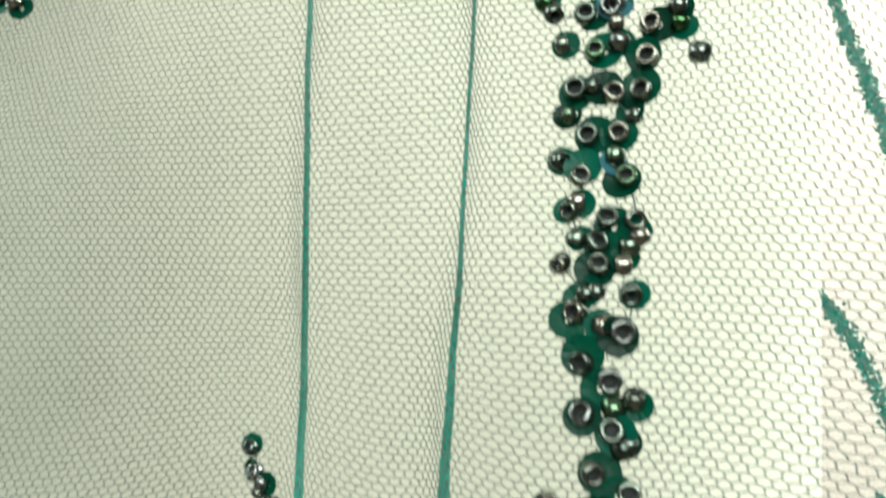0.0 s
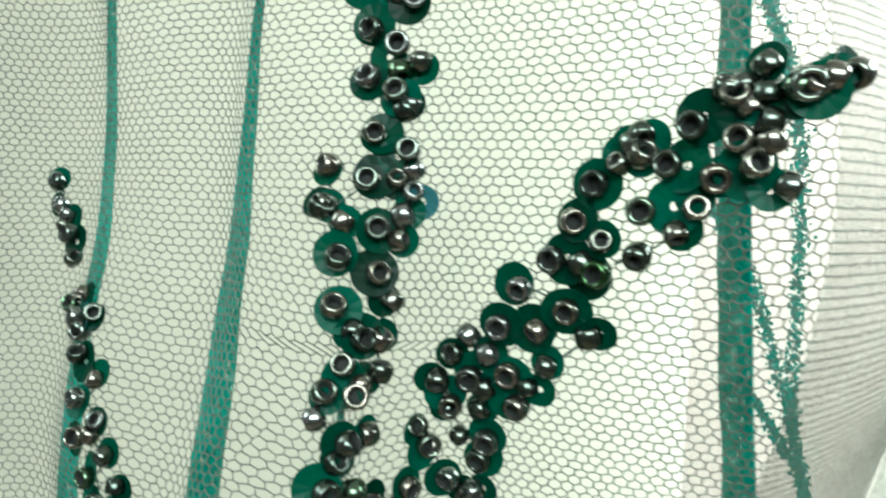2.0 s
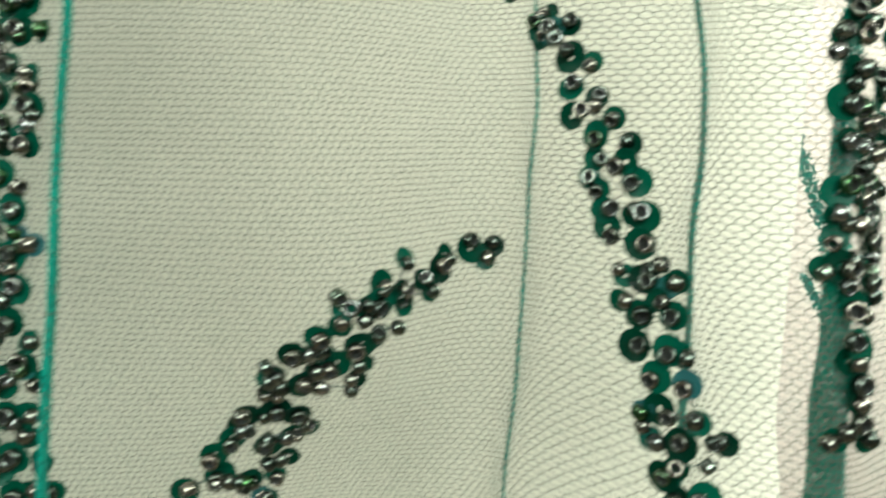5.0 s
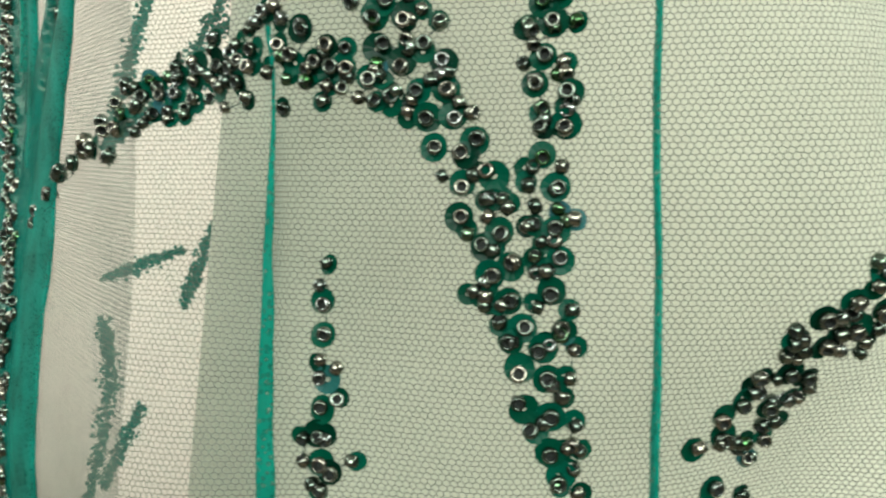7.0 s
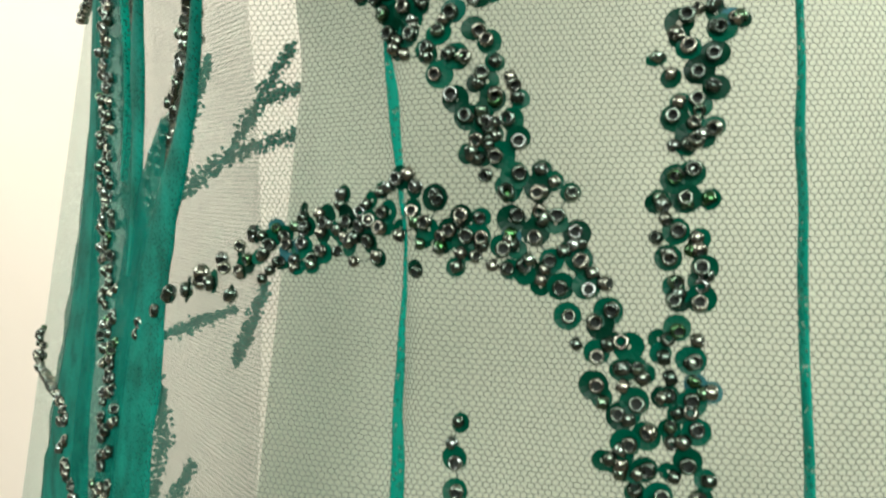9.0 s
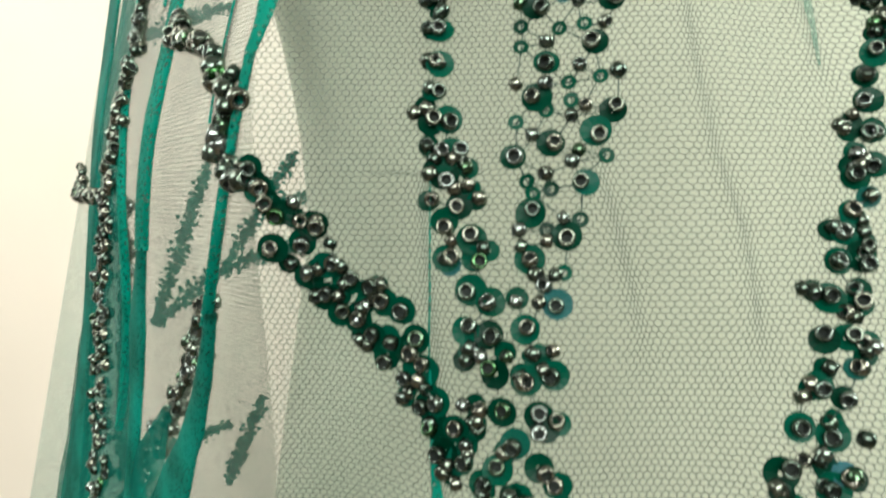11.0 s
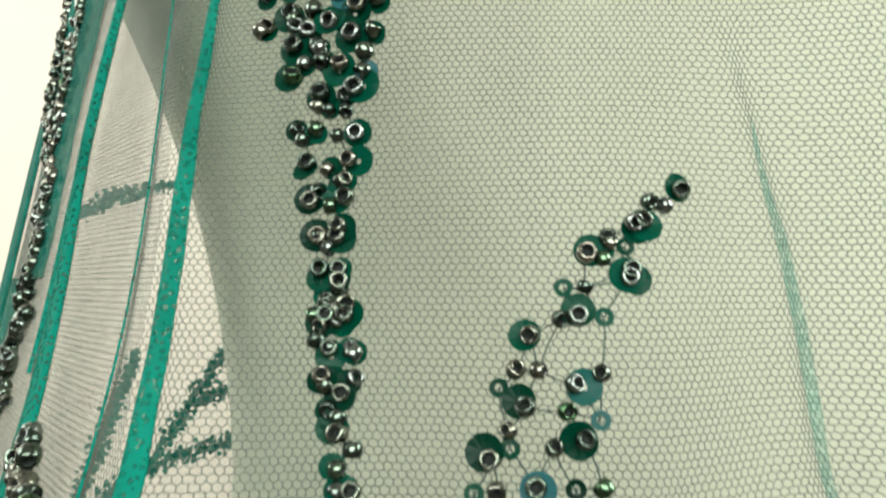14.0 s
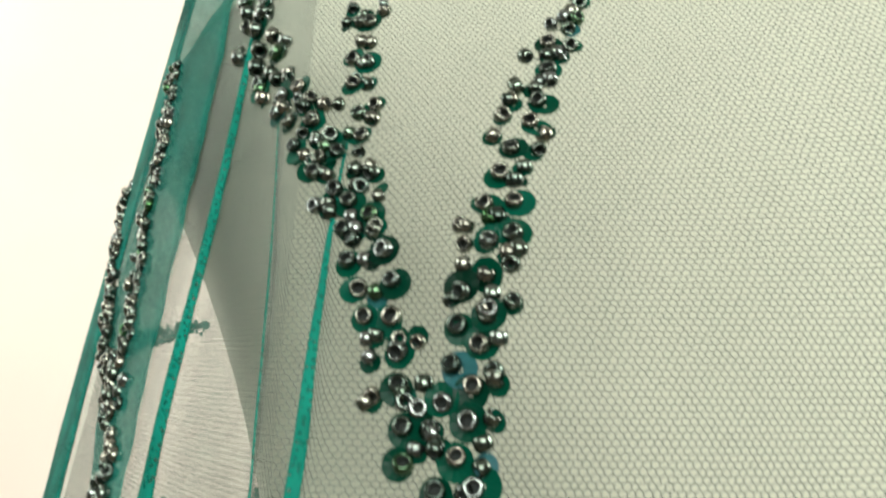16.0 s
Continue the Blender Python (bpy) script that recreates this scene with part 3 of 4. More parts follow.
SEQUINS_SLANT = [(-36.0, -87.9), (-42.0, -91.4), (-48.2, -94.0), (-52.4, -96.0), (-60.8, -100.2), (-65.0, -103.0), (-55.8, -102.3), (-59.7, -105.4), (-68.4, -113.6), (-73.9, -114.1), (-65.0, -114.5), (-76.1, -119.5), (-79.6, -122.3), (-70.8, -120.4), (-83.4, -127.4), (-79.0, -126.4), (-74.4, -127.7), (-63.6, -108.2), (-79.1, -136.7)]
BEADS_SLANT = [(-30.8, -88.3), (-40.2, -90.6), (-47.9, -90.0), (-43.5, -95.1), (-51.2, -93.0), (-58.2, -93.9), (-57.7, -97.8), (-54.3, -97.8), (-49.3, -99.7), (-52.3, -100.2), (-62.5, -102.9), (-69.3, -105.2), (-67.2, -109.1), (-61.3, -109.3), (-56.3, -108.3), (-69.0, -108.0), (-69.9, -110.1), (-67.2, -119.4), (-68.4, -124.2), (-70.6, -124.9), (-73.4, -128.4), (-65.4, -119.0), (-77.1, -127.7), (-72.1, -132.4), (-71.7, -140.7)]
SEQUINS_TALL = [(-108.1, -39.8), (-104.7, -44.3), (-105.4, -49.2), (-108.4, -50.5), (-107.1, -54.3), (-108.5, -59.9), (-110.2, -64.7), (-105.3, -66.1), (-109.9, -71.9), (-105.9, -72.1), (-109.7, -76.9), (-107.3, -81.9), (-108.0, -88.5), (-107.4, -93.4), (-109.0, -99.5), (-115.1, -94.3), (-118.3, -96.5), (-115.5, -100.7), (-113.3, -105.2), (-116.1, -107.7), (-107.4, -105.3), (-111.2, -109.1), (-114.6, -113.3), (-109.8, -114.0), (-114.7, -118.2), (-109.3, -120.7), (-112.8, -123.0), (-109.6, -127.4), (-108.2, -132.6), (-104.1, -37.0), (-101.4, -34.8), (-103.7, -32.2), (-101.0, -29.3), (-104.8, -27.5), (-99.7, -24.4), (-104.8, -21.9), (-98.7, -17.2), (-102.9, -15.9), (-99.2, -10.3), (-97.8, -2.2), (-95.7, 3.6), (-93.5, 8.8), (-91.6, 13.5), (-89.2, 17.1), (-88.7, 8.3)]
SEQUINS_TALL_B = [(-87.6, 23.1), (-84.5, 24.5), (-84.0, 30.4), (-83.8, 35.9), (-82.8, 40.6), (-90.8, 2.6), (-93.2, -2.4), (-80.5, 45.2), (-76.1, 49.1), (-78.1, 51.2), (-75.9, 56.2), (-74.3, 61.3), (-76.1, 65.2), (-73.5, 66.1), (-75.3, 70.4), (-72.9, 71.9), (-71.4, 77.9), (-71.8, 84.6), (-72.6, 95.6), (-72.3, 99.6), (-76.7, 43.8), (-70.1, 101.9), (-69.1, 106.7)]
BEADS_TALL = [(-104.9, -41.1), (-101.7, -42.1), (-108.3, -45.0), (-103.3, -54.3), (-110.7, -55.3), (-110.4, -57.8), (-105.7, -61.0), (-106.7, -63.2), (-109.5, -68.6), (-106.6, -78.4), (-112.1, -81.5), (-111.2, -84.9), (-104.9, -87.0), (-112.7, -88.3), (-110.3, -90.8), (-111.5, -93.2), (-121.6, -99.3), (-120.0, -101.8), (-117.6, -104.5), (-105.5, -102.2), (-105.3, -109.0), (-106.0, -114.0), (-105.1, -122.4), (-111.1, -101.8), (-105.7, -125.9), (-105.4, -130.4), (-104.7, -134.9), (-108.0, -32.0), (-106.8, -24.7), (-100.5, -20.4), (-97.4, -7.1), (-102.0, -11.3), (-95.5, -11.7), (-92.9, -7.1), (-96.2, -22.5), (-99.9, 4.9), (-86.4, 26.7), (-88.3, 32.0), (-85.4, 19.7), (-87.9, 13.7), (-87.5, 11.4), (-93.4, 1.0), (-90.1, -4.1), (-70.3, 71.3), (-72.4, 59.6)]
BEADS_TALL_B = [(-73.7, 56.2), (-78.4, 59.5), (-78.8, 57.2), (-79.6, 54.4), (-75.8, 53.1), (-74.2, 53.5), (-79.9, 48.5), (-72.6, 81.0), (-74.2, 78.6), (-74.3, 75.0), (-74.5, 92.2), (-70.9, 92.1), (-71.2, 89.7), (-70.6, 84.5), (-77.7, 46.4), (-87.6, 31.1), (-71.2, 104.4), (-69.7, 110.2)]
SEQUINS_TRUNK = [(-145.2, -38.3), (-137.8, -39.3), (-135.9, -43.5), (-143.3, -42.9), (-140.1, -45.9), (-135.9, -49.1), (-138.3, -52.3), (-132.7, -52.8), (-136.4, -56.7), (-129.1, -57.0), (-133.2, -60.9), (-126.1, -60.0), (-130.7, -65.1), (-125.2, -65.3), (-128.9, -69.9), (-124.0, -70.3), (-120.3, -73.6), (-127.6, -75.0), (-123.3, -75.8), (-118.9, -79.1), (-123.1, -81.8), (-123.3, -86.7), (-120.0, -91.4), (-116.8, -89.6), (-147.5, -34.4), (-150.2, -30.5), (-139.9, -34.7), (-142.2, -30.9), (-145.0, -27.7), (-151.5, -25.4), (-141.1, -24.8), (-142.5, -23.0), (-149.5, -22.5), (-154.4, -22.5), (-158.4, -21.9), (-147.2, -19.3), (-143.2, -17.0), (-143.1, -14.0), (-141.0, -8.4), (-148.4, -13.7), (-150.4, -7.3), (-145.1, -9.3), (-144.3, -0.9), (-139.6, 2.6)]
BEADS_TRUNK = [(-142.4, -37.6), (-141.2, -40.9), (-143.2, -46.2), (-141.8, -49.3), (-131.8, -48.5), (-129.5, -50.9), (-132.3, -55.9), (-131.9, -57.9), (-125.0, -62.0), (-128.1, -63.4), (-123.3, -67.3), (-121.2, -69.1), (-126.5, -79.8), (-119.4, -83.7), (-116.5, -83.7), (-119.0, -86.7), (-115.7, -85.2), (-122.5, -89.7), (-142.7, -32.4), (-136.9, -31.5), (-139.7, -28.6), (-147.8, -26.8), (-155.9, -26.1), (-157.8, -24.8), (-141.4, -39.4), (-140.1, -42.2), (-140.4, -15.3), (-153.3, -16.0), (-154.0, -6.2), (-151.7, -5.6), (-147.7, -5.4), (-140.4, -4.4), (-143.6, -4.9), (-146.0, 3.3)]
SEQUINS_ARCH = [(-150.3, -53.5), (-146.2, -56.5), (-152.6, -57.8), (-148.2, -59.3), (-145.3, -60.3), (-142.7, -60.6), (-138.9, -62.8), (-135.2, -65.8), (-157.5, -49.6), (-160.5, -56.1), (-163.6, -57.9), (-168.7, -58.4), (-168.2, -62.5), (-174.9, -64.7), (-179.5, -63.4), (-183.2, -63.6), (-187.3, -63.8), (-203.9, -69.9), (-230.2, -74.5), (-250.9, -77.8), (-278.8, -86.7), (-163.8, -62.0), (-165.5, -59.1), (-161.2, -59.3), (-174.0, -58.8), (-178.7, -59.8), (-195.5, -67.0)]
BEADS_ARCH = [(-154.5, -51.1), (-159.6, -51.2), (-155.3, -55.8), (-157.8, -60.5), (-153.9, -62.0), (-150.1, -62.4), (-146.5, -63.5), (-143.9, -64.1), (-140.9, -65.8), (-138.3, -66.4), (-132.3, -68.6), (-143.1, -57.0), (-137.6, -60.2), (-170.5, -54.9), (-166.0, -56.3), (-162.7, -64.8), (-167.8, -66.5), (-177.6, -67.6), (-181.6, -66.9), (-185.5, -67.4), (-189.2, -71.0), (-187.5, -69.2), (-191.7, -60.8), (-185.9, -60.2), (-181.4, -59.7), (-221.8, -68.0), (-205.7, -64.3), (-215.0, -76.3), (-293.1, -92.2), (-240.5, -74.8), (-269.4, -81.4), (-171.6, -64.7), (-171.4, -60.1)]
SEQUINS_RISING = [(-149.8, -2.4), (-150.5, 3.0), (-153.7, 4.8), (-153.4, -0.7), (-151.7, 9.7), (-156.4, 10.5), (-153.0, 14.1), (-157.4, 15.5), (-155.3, 18.8), (-157.1, 23.1), (-154.5, 28.4), (-158.0, 28.3), (-156.4, 33.2), (-159.3, 33.9), (-158.2, 38.7), (-158.6, 44.1), (-160.6, 97.0), (-160.4, 90.3), (-159.4, 85.1), (-159.8, 72.4), (-160.5, 66.9), (-158.3, 59.7), (-158.0, 50.2), (-162.7, 74.6), (-161.7, 78.5), (-159.5, 83.4), (-162.3, 83.4), (-160.4, 88.5), (-163.4, 90.4), (-160.8, 95.4), (-163.7, 95.5), (-159.5, 101.8), (-165.1, 101.2), (-159.0, 107.9), (-165.7, 107.6), (-157.9, 112.4)]
BEADS_RISING = [(-151.4, 20.2), (-153.3, 22.6), (-153.7, 25.5), (-160.0, 24.6), (-159.6, 20.3), (-160.4, 29.5), (-160.6, 35.9), (-159.7, 39.5), (-160.1, 44.6), (-163.1, 95.7), (-163.2, 90.1), (-162.2, 85.1), (-158.5, 78.6), (-161.5, 78.7), (-162.2, 73.4), (-158.1, 64.9), (-160.3, 62.5), (-160.0, 56.0), (-157.7, 53.3), (-159.8, 50.6), (-163.1, 81.9), (-157.9, 74.5), (-157.3, 56.5), (-164.3, 83.4), (-163.7, 79.8), (-158.2, 77.9), (-162.0, 100.5), (-162.6, 106.6), (-161.0, 112.2), (-164.6, 113.5), (-167.8, 113.6), (-166.8, 111.7), (-159.7, 116.5), (-162.4, 116.7)]
SEQUINS_DIAGONAL = [(-189.9, 25.9), (-188.6, 22.9), (-187.9, 20.3), (-186.1, 18.1), (-187.4, 12.8), (-189.1, 23.1), (-191.8, 26.0), (-181.9, 13.4), (-179.3, 16.3), (-181.2, 8.6), (-176.7, 10.2), (-178.0, 4.8), (-173.4, 7.4), (-175.1, 1.8), (-170.0, 5.9), (-172.2, 0.3), (-168.1, 3.4), (-164.7, 1.6), (-169.8, -2.7), (-166.3, -3.9), (-161.9, -3.1), (-167.4, -7.5), (-162.9, -5.6), (-163.9, -10.1), (-161.0, -7.3), (-161.1, -14.5), (-158.7, -13.6), (-159.7, -18.0), (-155.6, -17.2)]
BEADS_DIAGONAL = [(-183.0, 20.4), (-182.2, 17.3), (-177.1, 13.3), (-184.1, 10.0), (-175.3, 9.4), (-180.0, 4.3), (-172.3, -3.8), (-170.8, -4.8), (-174.9, 6.4), (-171.1, 2.4), (-164.5, -13.6), (-160.6, -11.5), (-154.6, -13.4), (-152.4, -16.7), (-154.3, -19.7)]
SEQUINS_LEAF = [(-117.2, 97.0), (-124.3, 92.4), (-118.6, 88.9), (-126.2, 83.5), (-132.8, 80.7), (-127.4, 74.2), (-134.0, 71.0), (-126.7, 67.1), (-139.0, 64.1), (-133.3, 61.1), (-127.1, 54.5), (-139.3, 53.5), (-131.3, 46.8), (-139.0, 43.2), (-141.6, 37.4), (-128.2, 35.4), (-131.2, 30.6), (-138.4, 29.3), (-145.1, 27.0), (-134.5, 22.8), (-109.2, 102.4), (-115.8, 97.4), (-118.3, 90.0), (-142.6, 18.2), (-137.3, 13.5), (-143.4, 9.9)]
BEADS_LEAF = [(-111.8, 99.9), (-120.8, 94.0), (-122.0, 91.8), (-123.7, 75.7), (-135.0, 76.0), (-132.0, 76.0), (-136.5, 68.0), (-128.7, 70.7), (-130.7, 66.0), (-138.4, 60.3), (-125.0, 61.3), (-130.7, 57.1), (-133.0, 54.5), (-142.9, 54.8), (-129.0, 50.2), (-138.7, 47.4), (-133.5, 42.8), (-139.3, 39.8), (-144.4, 39.9), (-127.5, 41.5), (-133.0, 35.8), (-135.4, 34.1), (-142.0, 30.9), (-134.5, 28.2), (-135.7, 26.3), (-140.1, 24.3), (-128.5, 83.1), (-124.9, 87.6), (-114.1, 100.5), (-121.0, 94.8), (-137.6, 16.8), (-140.5, 13.1), (-145.0, 14.9), (-144.7, 12.2), (-139.4, 7.6), (-142.6, 7.6), (-142.3, 3.1), (-141.3, 5.8)]
RINGS_LEAF = [(-127.8, 87.7), (-122.5, 83.5), (-137.5, 73.6), (-124.4, 69.7), (-136.4, 65.7), (-141.5, 59.9), (-128.4, 61.1), (-135.5, 55.8), (-143.0, 50.7), (-136.5, 49.9), (-132.3, 50.5), (-143.2, 46.9), (-135.5, 40.1), (-130.3, 40.9), (-135.3, 36.9), (-139.5, 35.3), (-144.7, 33.4), (-130.2, 27.3), (-143.3, 23.1), (-139.4, 21.8), (-121.4, 92.9), (-118.4, 93.7), (-134.9, 16.7), (-138.0, 8.0), (-142.4, 21.0), (-140.4, 14.9), (-144.1, -5.3)]
SEQUINS_LARM = [(-235.0, 232.1), (-240.1, 223.7), (-215.8, 211.1), (-228.3, 204.1), (-205.4, 196.7), (-208.4, 192.5), (-191.7, 196.8), (-196.9, 188.5), (-187.7, 187.2), (-183.5, 183.0), (-191.0, 181.6), (-185.4, 177.7), (-181.8, 179.0), (-186.3, 174.6), (-181.7, 170.4), (-178.8, 167.8), (-174.7, 164.7), (-179.8, 162.0), (-171.9, 157.5), (-178.5, 155.9), (-170.5, 152.0), (-176.2, 150.7), (-175.0, 145.8), (-170.4, 145.7), (-169.3, 140.0), (-169.2, 134.9), (-168.5, 128.5), (-168.5, 123.0), (-163.7, 119.5), (-178.4, 213.6), (-176.4, 213.3), (-179.8, 203.0), (-176.6, 201.8), (-179.5, 196.1), (-177.9, 188.1), (-177.0, 182.4)]
BEADS_LARM = [(-256.2, 233.9), (-253.4, 228.3), (-238.4, 228.5), (-223.1, 218.4), (-236.1, 216.7), (-257.6, 218.7), (-236.4, 211.3), (-221.0, 206.5), (-205.0, 203.5), (-225.7, 199.8), (-206.2, 194.1), (-192.7, 194.3), (-188.8, 193.5), (-185.6, 191.7), (-182.5, 191.4), (-211.4, 214.6), (-214.8, 203.6), (-189.7, 184.8), (-186.6, 182.4), (-188.7, 179.1), (-184.7, 180.9), (-186.8, 177.7), (-183.6, 174.1), (-185.4, 167.4), (-182.5, 166.0), (-178.0, 174.9), (-176.8, 171.0), (-173.4, 168.5), (-177.4, 162.2), (-174.1, 161.7), (-175.6, 156.1), (-177.9, 160.0), (-173.4, 150.1), (-174.7, 142.2), (-174.2, 139.2), (-166.3, 141.7), (-165.4, 135.2), (-173.6, 133.1), (-168.5, 132.2), (-166.8, 125.3), (-164.2, 127.7), (-163.8, 125.5), (-181.9, 214.7), (-173.5, 218.6), (-176.4, 208.0), (-176.6, 196.0)]
BEADS_LARM += [(-174.6, 190.4), (-175.1, 186.9), (-177.7, 179.1), (-175.3, 175.3), (-180.7, 218.8), (-178.3, 208.3), (-261.9, 238.5)]
SEQUINS_RARM = [(-139.9, 201.7), (-140.8, 194.6), (-143.6, 186.8), (-145.6, 181.9), (-149.5, 176.1), (-151.8, 171.0), (-150.0, 165.3), (-154.8, 165.0), (-154.5, 158.2), (-150.6, 159.3), (-155.1, 152.3), (-159.1, 149.6), (-155.1, 146.5), (-159.9, 144.2), (-156.6, 141.1), (-160.9, 138.0), (-157.8, 134.9), (-162.3, 132.3), (-158.7, 129.7), (-160.5, 124.4), (-158.2, 120.2)]
BEADS_RARM = [(-134.2, 210.6), (-135.4, 205.9), (-138.7, 207.0), (-138.0, 199.1), (-144.6, 198.9), (-135.5, 201.3), (-147.3, 191.6), (-142.7, 192.0), (-148.4, 188.1), (-150.3, 184.1), (-152.4, 179.6), (-143.4, 179.4), (-144.8, 176.0), (-147.6, 172.4), (-149.6, 169.6), (-152.9, 162.9), (-158.1, 161.3), (-158.5, 158.0), (-158.8, 154.4), (-151.3, 154.1), (-151.6, 148.0), (-153.9, 142.1), (-154.6, 136.2), (-155.3, 130.3), (-156.8, 126.6), (-157.1, 123.1), (-132.2, 212.9), (-151.6, 156.4)]
SEQUINS_UPRIGHT = [(-148.3, -103.0), (-148.2, -108.3), (-149.6, -116.4), (-149.5, -121.7), (-150.1, -127.1), (-148.9, -127.5), (-150.2, -132.2), (-148.1, -133.7)]
BEADS_UPRIGHT = [(-147.7, -95.4), (-149.0, -99.5), (-149.5, -113.2), (-146.6, -114.6), (-146.6, -120.2), (-153.2, -127.7), (-153.4, -131.8), (-144.3, -131.3), (-150.4, -137.0), (-151.9, -136.0)]
SEQUINS_CORNER = [(92.1, -101.4), (105.7, -104.5), (115.9, -105.4), (138.4, -115.0), (121.2, -111.1), (148.4, -114.1)]
BEADS_CORNER = [(97.8, -99.4), (107.7, -99.7), (124.0, -104.6), (132.6, -106.1), (143.6, -111.0), (91.1, -103.4)]


def place(s, z, lift, tilt=0.0, turn=0.0, spin=0.0):
    """A pose on the tulle: local z stands out from the cloth, lift in millimetres."""
    n = Vector(normal(np.array([s]), np.array([z]))[0])
    p = Vector(surface(np.array([s]), np.array([z]))[0]) * S + n * lift * 0.001
    up = Vector((0, 0, 1))
    right = up.cross(n).normalized()
    m = Matrix((right, n.cross(right), n)).transposed().to_4x4()
    return Matrix.Translation(p) @ m @ Euler((0, 0, turn)).to_matrix().to_4x4() @ Euler((tilt, 0, 0)).to_matrix().to_4x4() @ Euler((0, 0, spin)).to_matrix().to_4x4()


def tube(points, radius, sides=5):
    """A thin thread through the given places."""
    verts, faces = [], []
    p = [Vector(q) for q in points]
    for i, q in enumerate(p):
        d = (p[min(i + 1, len(p) - 1)] - p[max(i - 1, 0)]).normalized()
        a = d.orthogonal().normalized()
        b = d.cross(a)
        verts += [tuple(q + (a * math.cos(t) + b * math.sin(t)) * radius) for t in np.linspace(0, 2 * math.pi, sides, endpoint=False)]
    for i in range(len(p) - 1):
        faces += [(i * sides + n, i * sides + (n + 1) % sides, (i + 1) * sides + (n + 1) % sides, (i + 1) * sides + n) for n in range(sides)]
    return verts, faces


def beaded_stem(label, sequins, beads, rings=(), seed=1, fill=0.68, reach=30.0, crowd=0.0, size=1.0, group="beaded stems on the tulle"):
    """One embroidered motif: cupped sequins each held by a ring bead, seed beads between them, and the thread that joins them."""
    rng = random.Random(seed)
    top = tagged(new("beaded_stem"), label, "embroidery", group)
    beads = [*beads, *[(s + max(-2.0, min(2.0, rng.gauss(0, 1.3))), z + rng.gauss(0, 2.2)) for s, z in [*sequins, *beads] if rng.random() < crowd]]
    for s, z in sequins:
        s, z = s / 100, z / 100
        grow = size * (1 + max(0.0, min(0.5, -s - 1.95)))
        lean = rng.gauss(0, 0.22)
        ob = new("sequin", SEQUIN_MESH)
        ob.matrix_world = place(s + rng.gauss(0, 0.006), z + rng.gauss(0, 0.006), 0.5 + rng.random() * 0.4, lean * 0.7, rng.random() * 6.3) @ Matrix.Diagonal((*[grow * rng.uniform(0.88, 1.08)] * 3, 1))
        under(ob, top, "translucent green cupped sequin")
        ob = new("ring_bead", RING_MESH)
        ob.matrix_world = place(s, z, 1.7 + rng.random() * 0.3, abs(rng.gauss(0, 0.3)), rng.random() * 6.3) @ Matrix.Diagonal((*[grow * rng.uniform(0.92, 1.06)] * 3, 1))
        under(ob, top, "silvery green glass ring bead")
    for s, z in beads:
        grow = size * (1 + max(0.0, min(0.5, -s / 100 - 1.95)))
        ob = new("seed_bead", SEED_MESH)
        ob.matrix_world = place(s / 100, z / 100, 1.0 + rng.random() * 0.3, rng.choice((1.3, 1.0, 1.5, 0.5)), rng.random() * 6.3) @ Matrix.Diagonal((*[grow * rng.uniform(0.9, 1.12)] * 3, 1))
        under(ob, top, "small lustre glass seed bead")
        if rng.random() < fill:
            ob = new("sequin", BASE_MESH)
            ob.matrix_world = place(s / 100 + rng.gauss(0, 0.005), z / 100 + rng.gauss(0, 0.005), 0.4, rng.gauss(0, 0.2), rng.random() * 6.3)
            under(ob, top, "translucent green cupped sequin")
    for s, z in rings:
        ob = new("ring_sequin", SMALL_RING_MESH)
        ob.matrix_world = place(s / 100, z / 100, 0.5, rng.gauss(0, 0.15), rng.random() * 6.3)
        under(ob, top, "small flat green ring sequin")
    every = sorted([*sequins, *beads, *rings], key=lambda q: -q[1])
    if len(every) > 2:
        verts, faces = [], []
        for i, a in enumerate(every[:-1]):
            near = sorted(every[i + 1:], key=lambda b: (a[0] - b[0]) ** 2 + (a[1] - b[1]) ** 2)[:2 if reach > 50 else 1]
            for b in near:
                if (a[0] - b[0]) ** 2 + (a[1] - b[1]) ** 2 > reach:
                    continue
                ss, zz = np.linspace(a[0], b[0], 5) / 100, np.linspace(a[1], b[1], 5) / 100
                bow = 0.0035 * math.sin(i * 2.1)
                ss = ss + bow * np.sin(np.linspace(0, math.pi, 5))
                pts = surface(ss, zz) * S + normal(ss, zz) * 0.0004
                v, f = tube(pts, 0.00013)
                faces += [tuple(k + len(verts) for k in q) for q in f]
                verts += v
        tagged(under(mesh_object("thread", verts, faces, MAT_STITCH), top, "dark stitching thread"), kind="stuff")
    return top


beaded_stem("tall upright stem of green sequins and silvery beads", SEQUINS_COLUMN, BEADS_COLUMN, seed=3, crowd=0.2)
beaded_stem("side branch of green sequins and silvery beads with a thin tip", SEQUINS_BRANCH, BEADS_BRANCH, seed=4, crowd=0.15)
beaded_stem("curved beaded sprig that widens downwards", SEQUINS_CURVED, BEADS_CURVED, seed=5, crowd=0.2)
beaded_stem("slanting beaded sprig with a pointed tip", SEQUINS_SLANT, BEADS_SLANT, seed=6, crowd=0.55)
beaded_stem("long upright stem thick with green beads", [*SEQUINS_TALL, *SEQUINS_TALL_B], [*BEADS_TALL, *BEADS_TALL_B], seed=7, crowd=0.6)
beaded_stem("beaded trunk where several stems meet", SEQUINS_TRUNK, BEADS_TRUNK, seed=8, crowd=0.3)
beaded_stem("arched beaded branch crossing a fold", SEQUINS_ARCH, BEADS_ARCH, seed=9, crowd=0.5)
beaded_stem("slender rising stem of beads in two rows", SEQUINS_RISING, BEADS_RISING, seed=10, crowd=0.4)
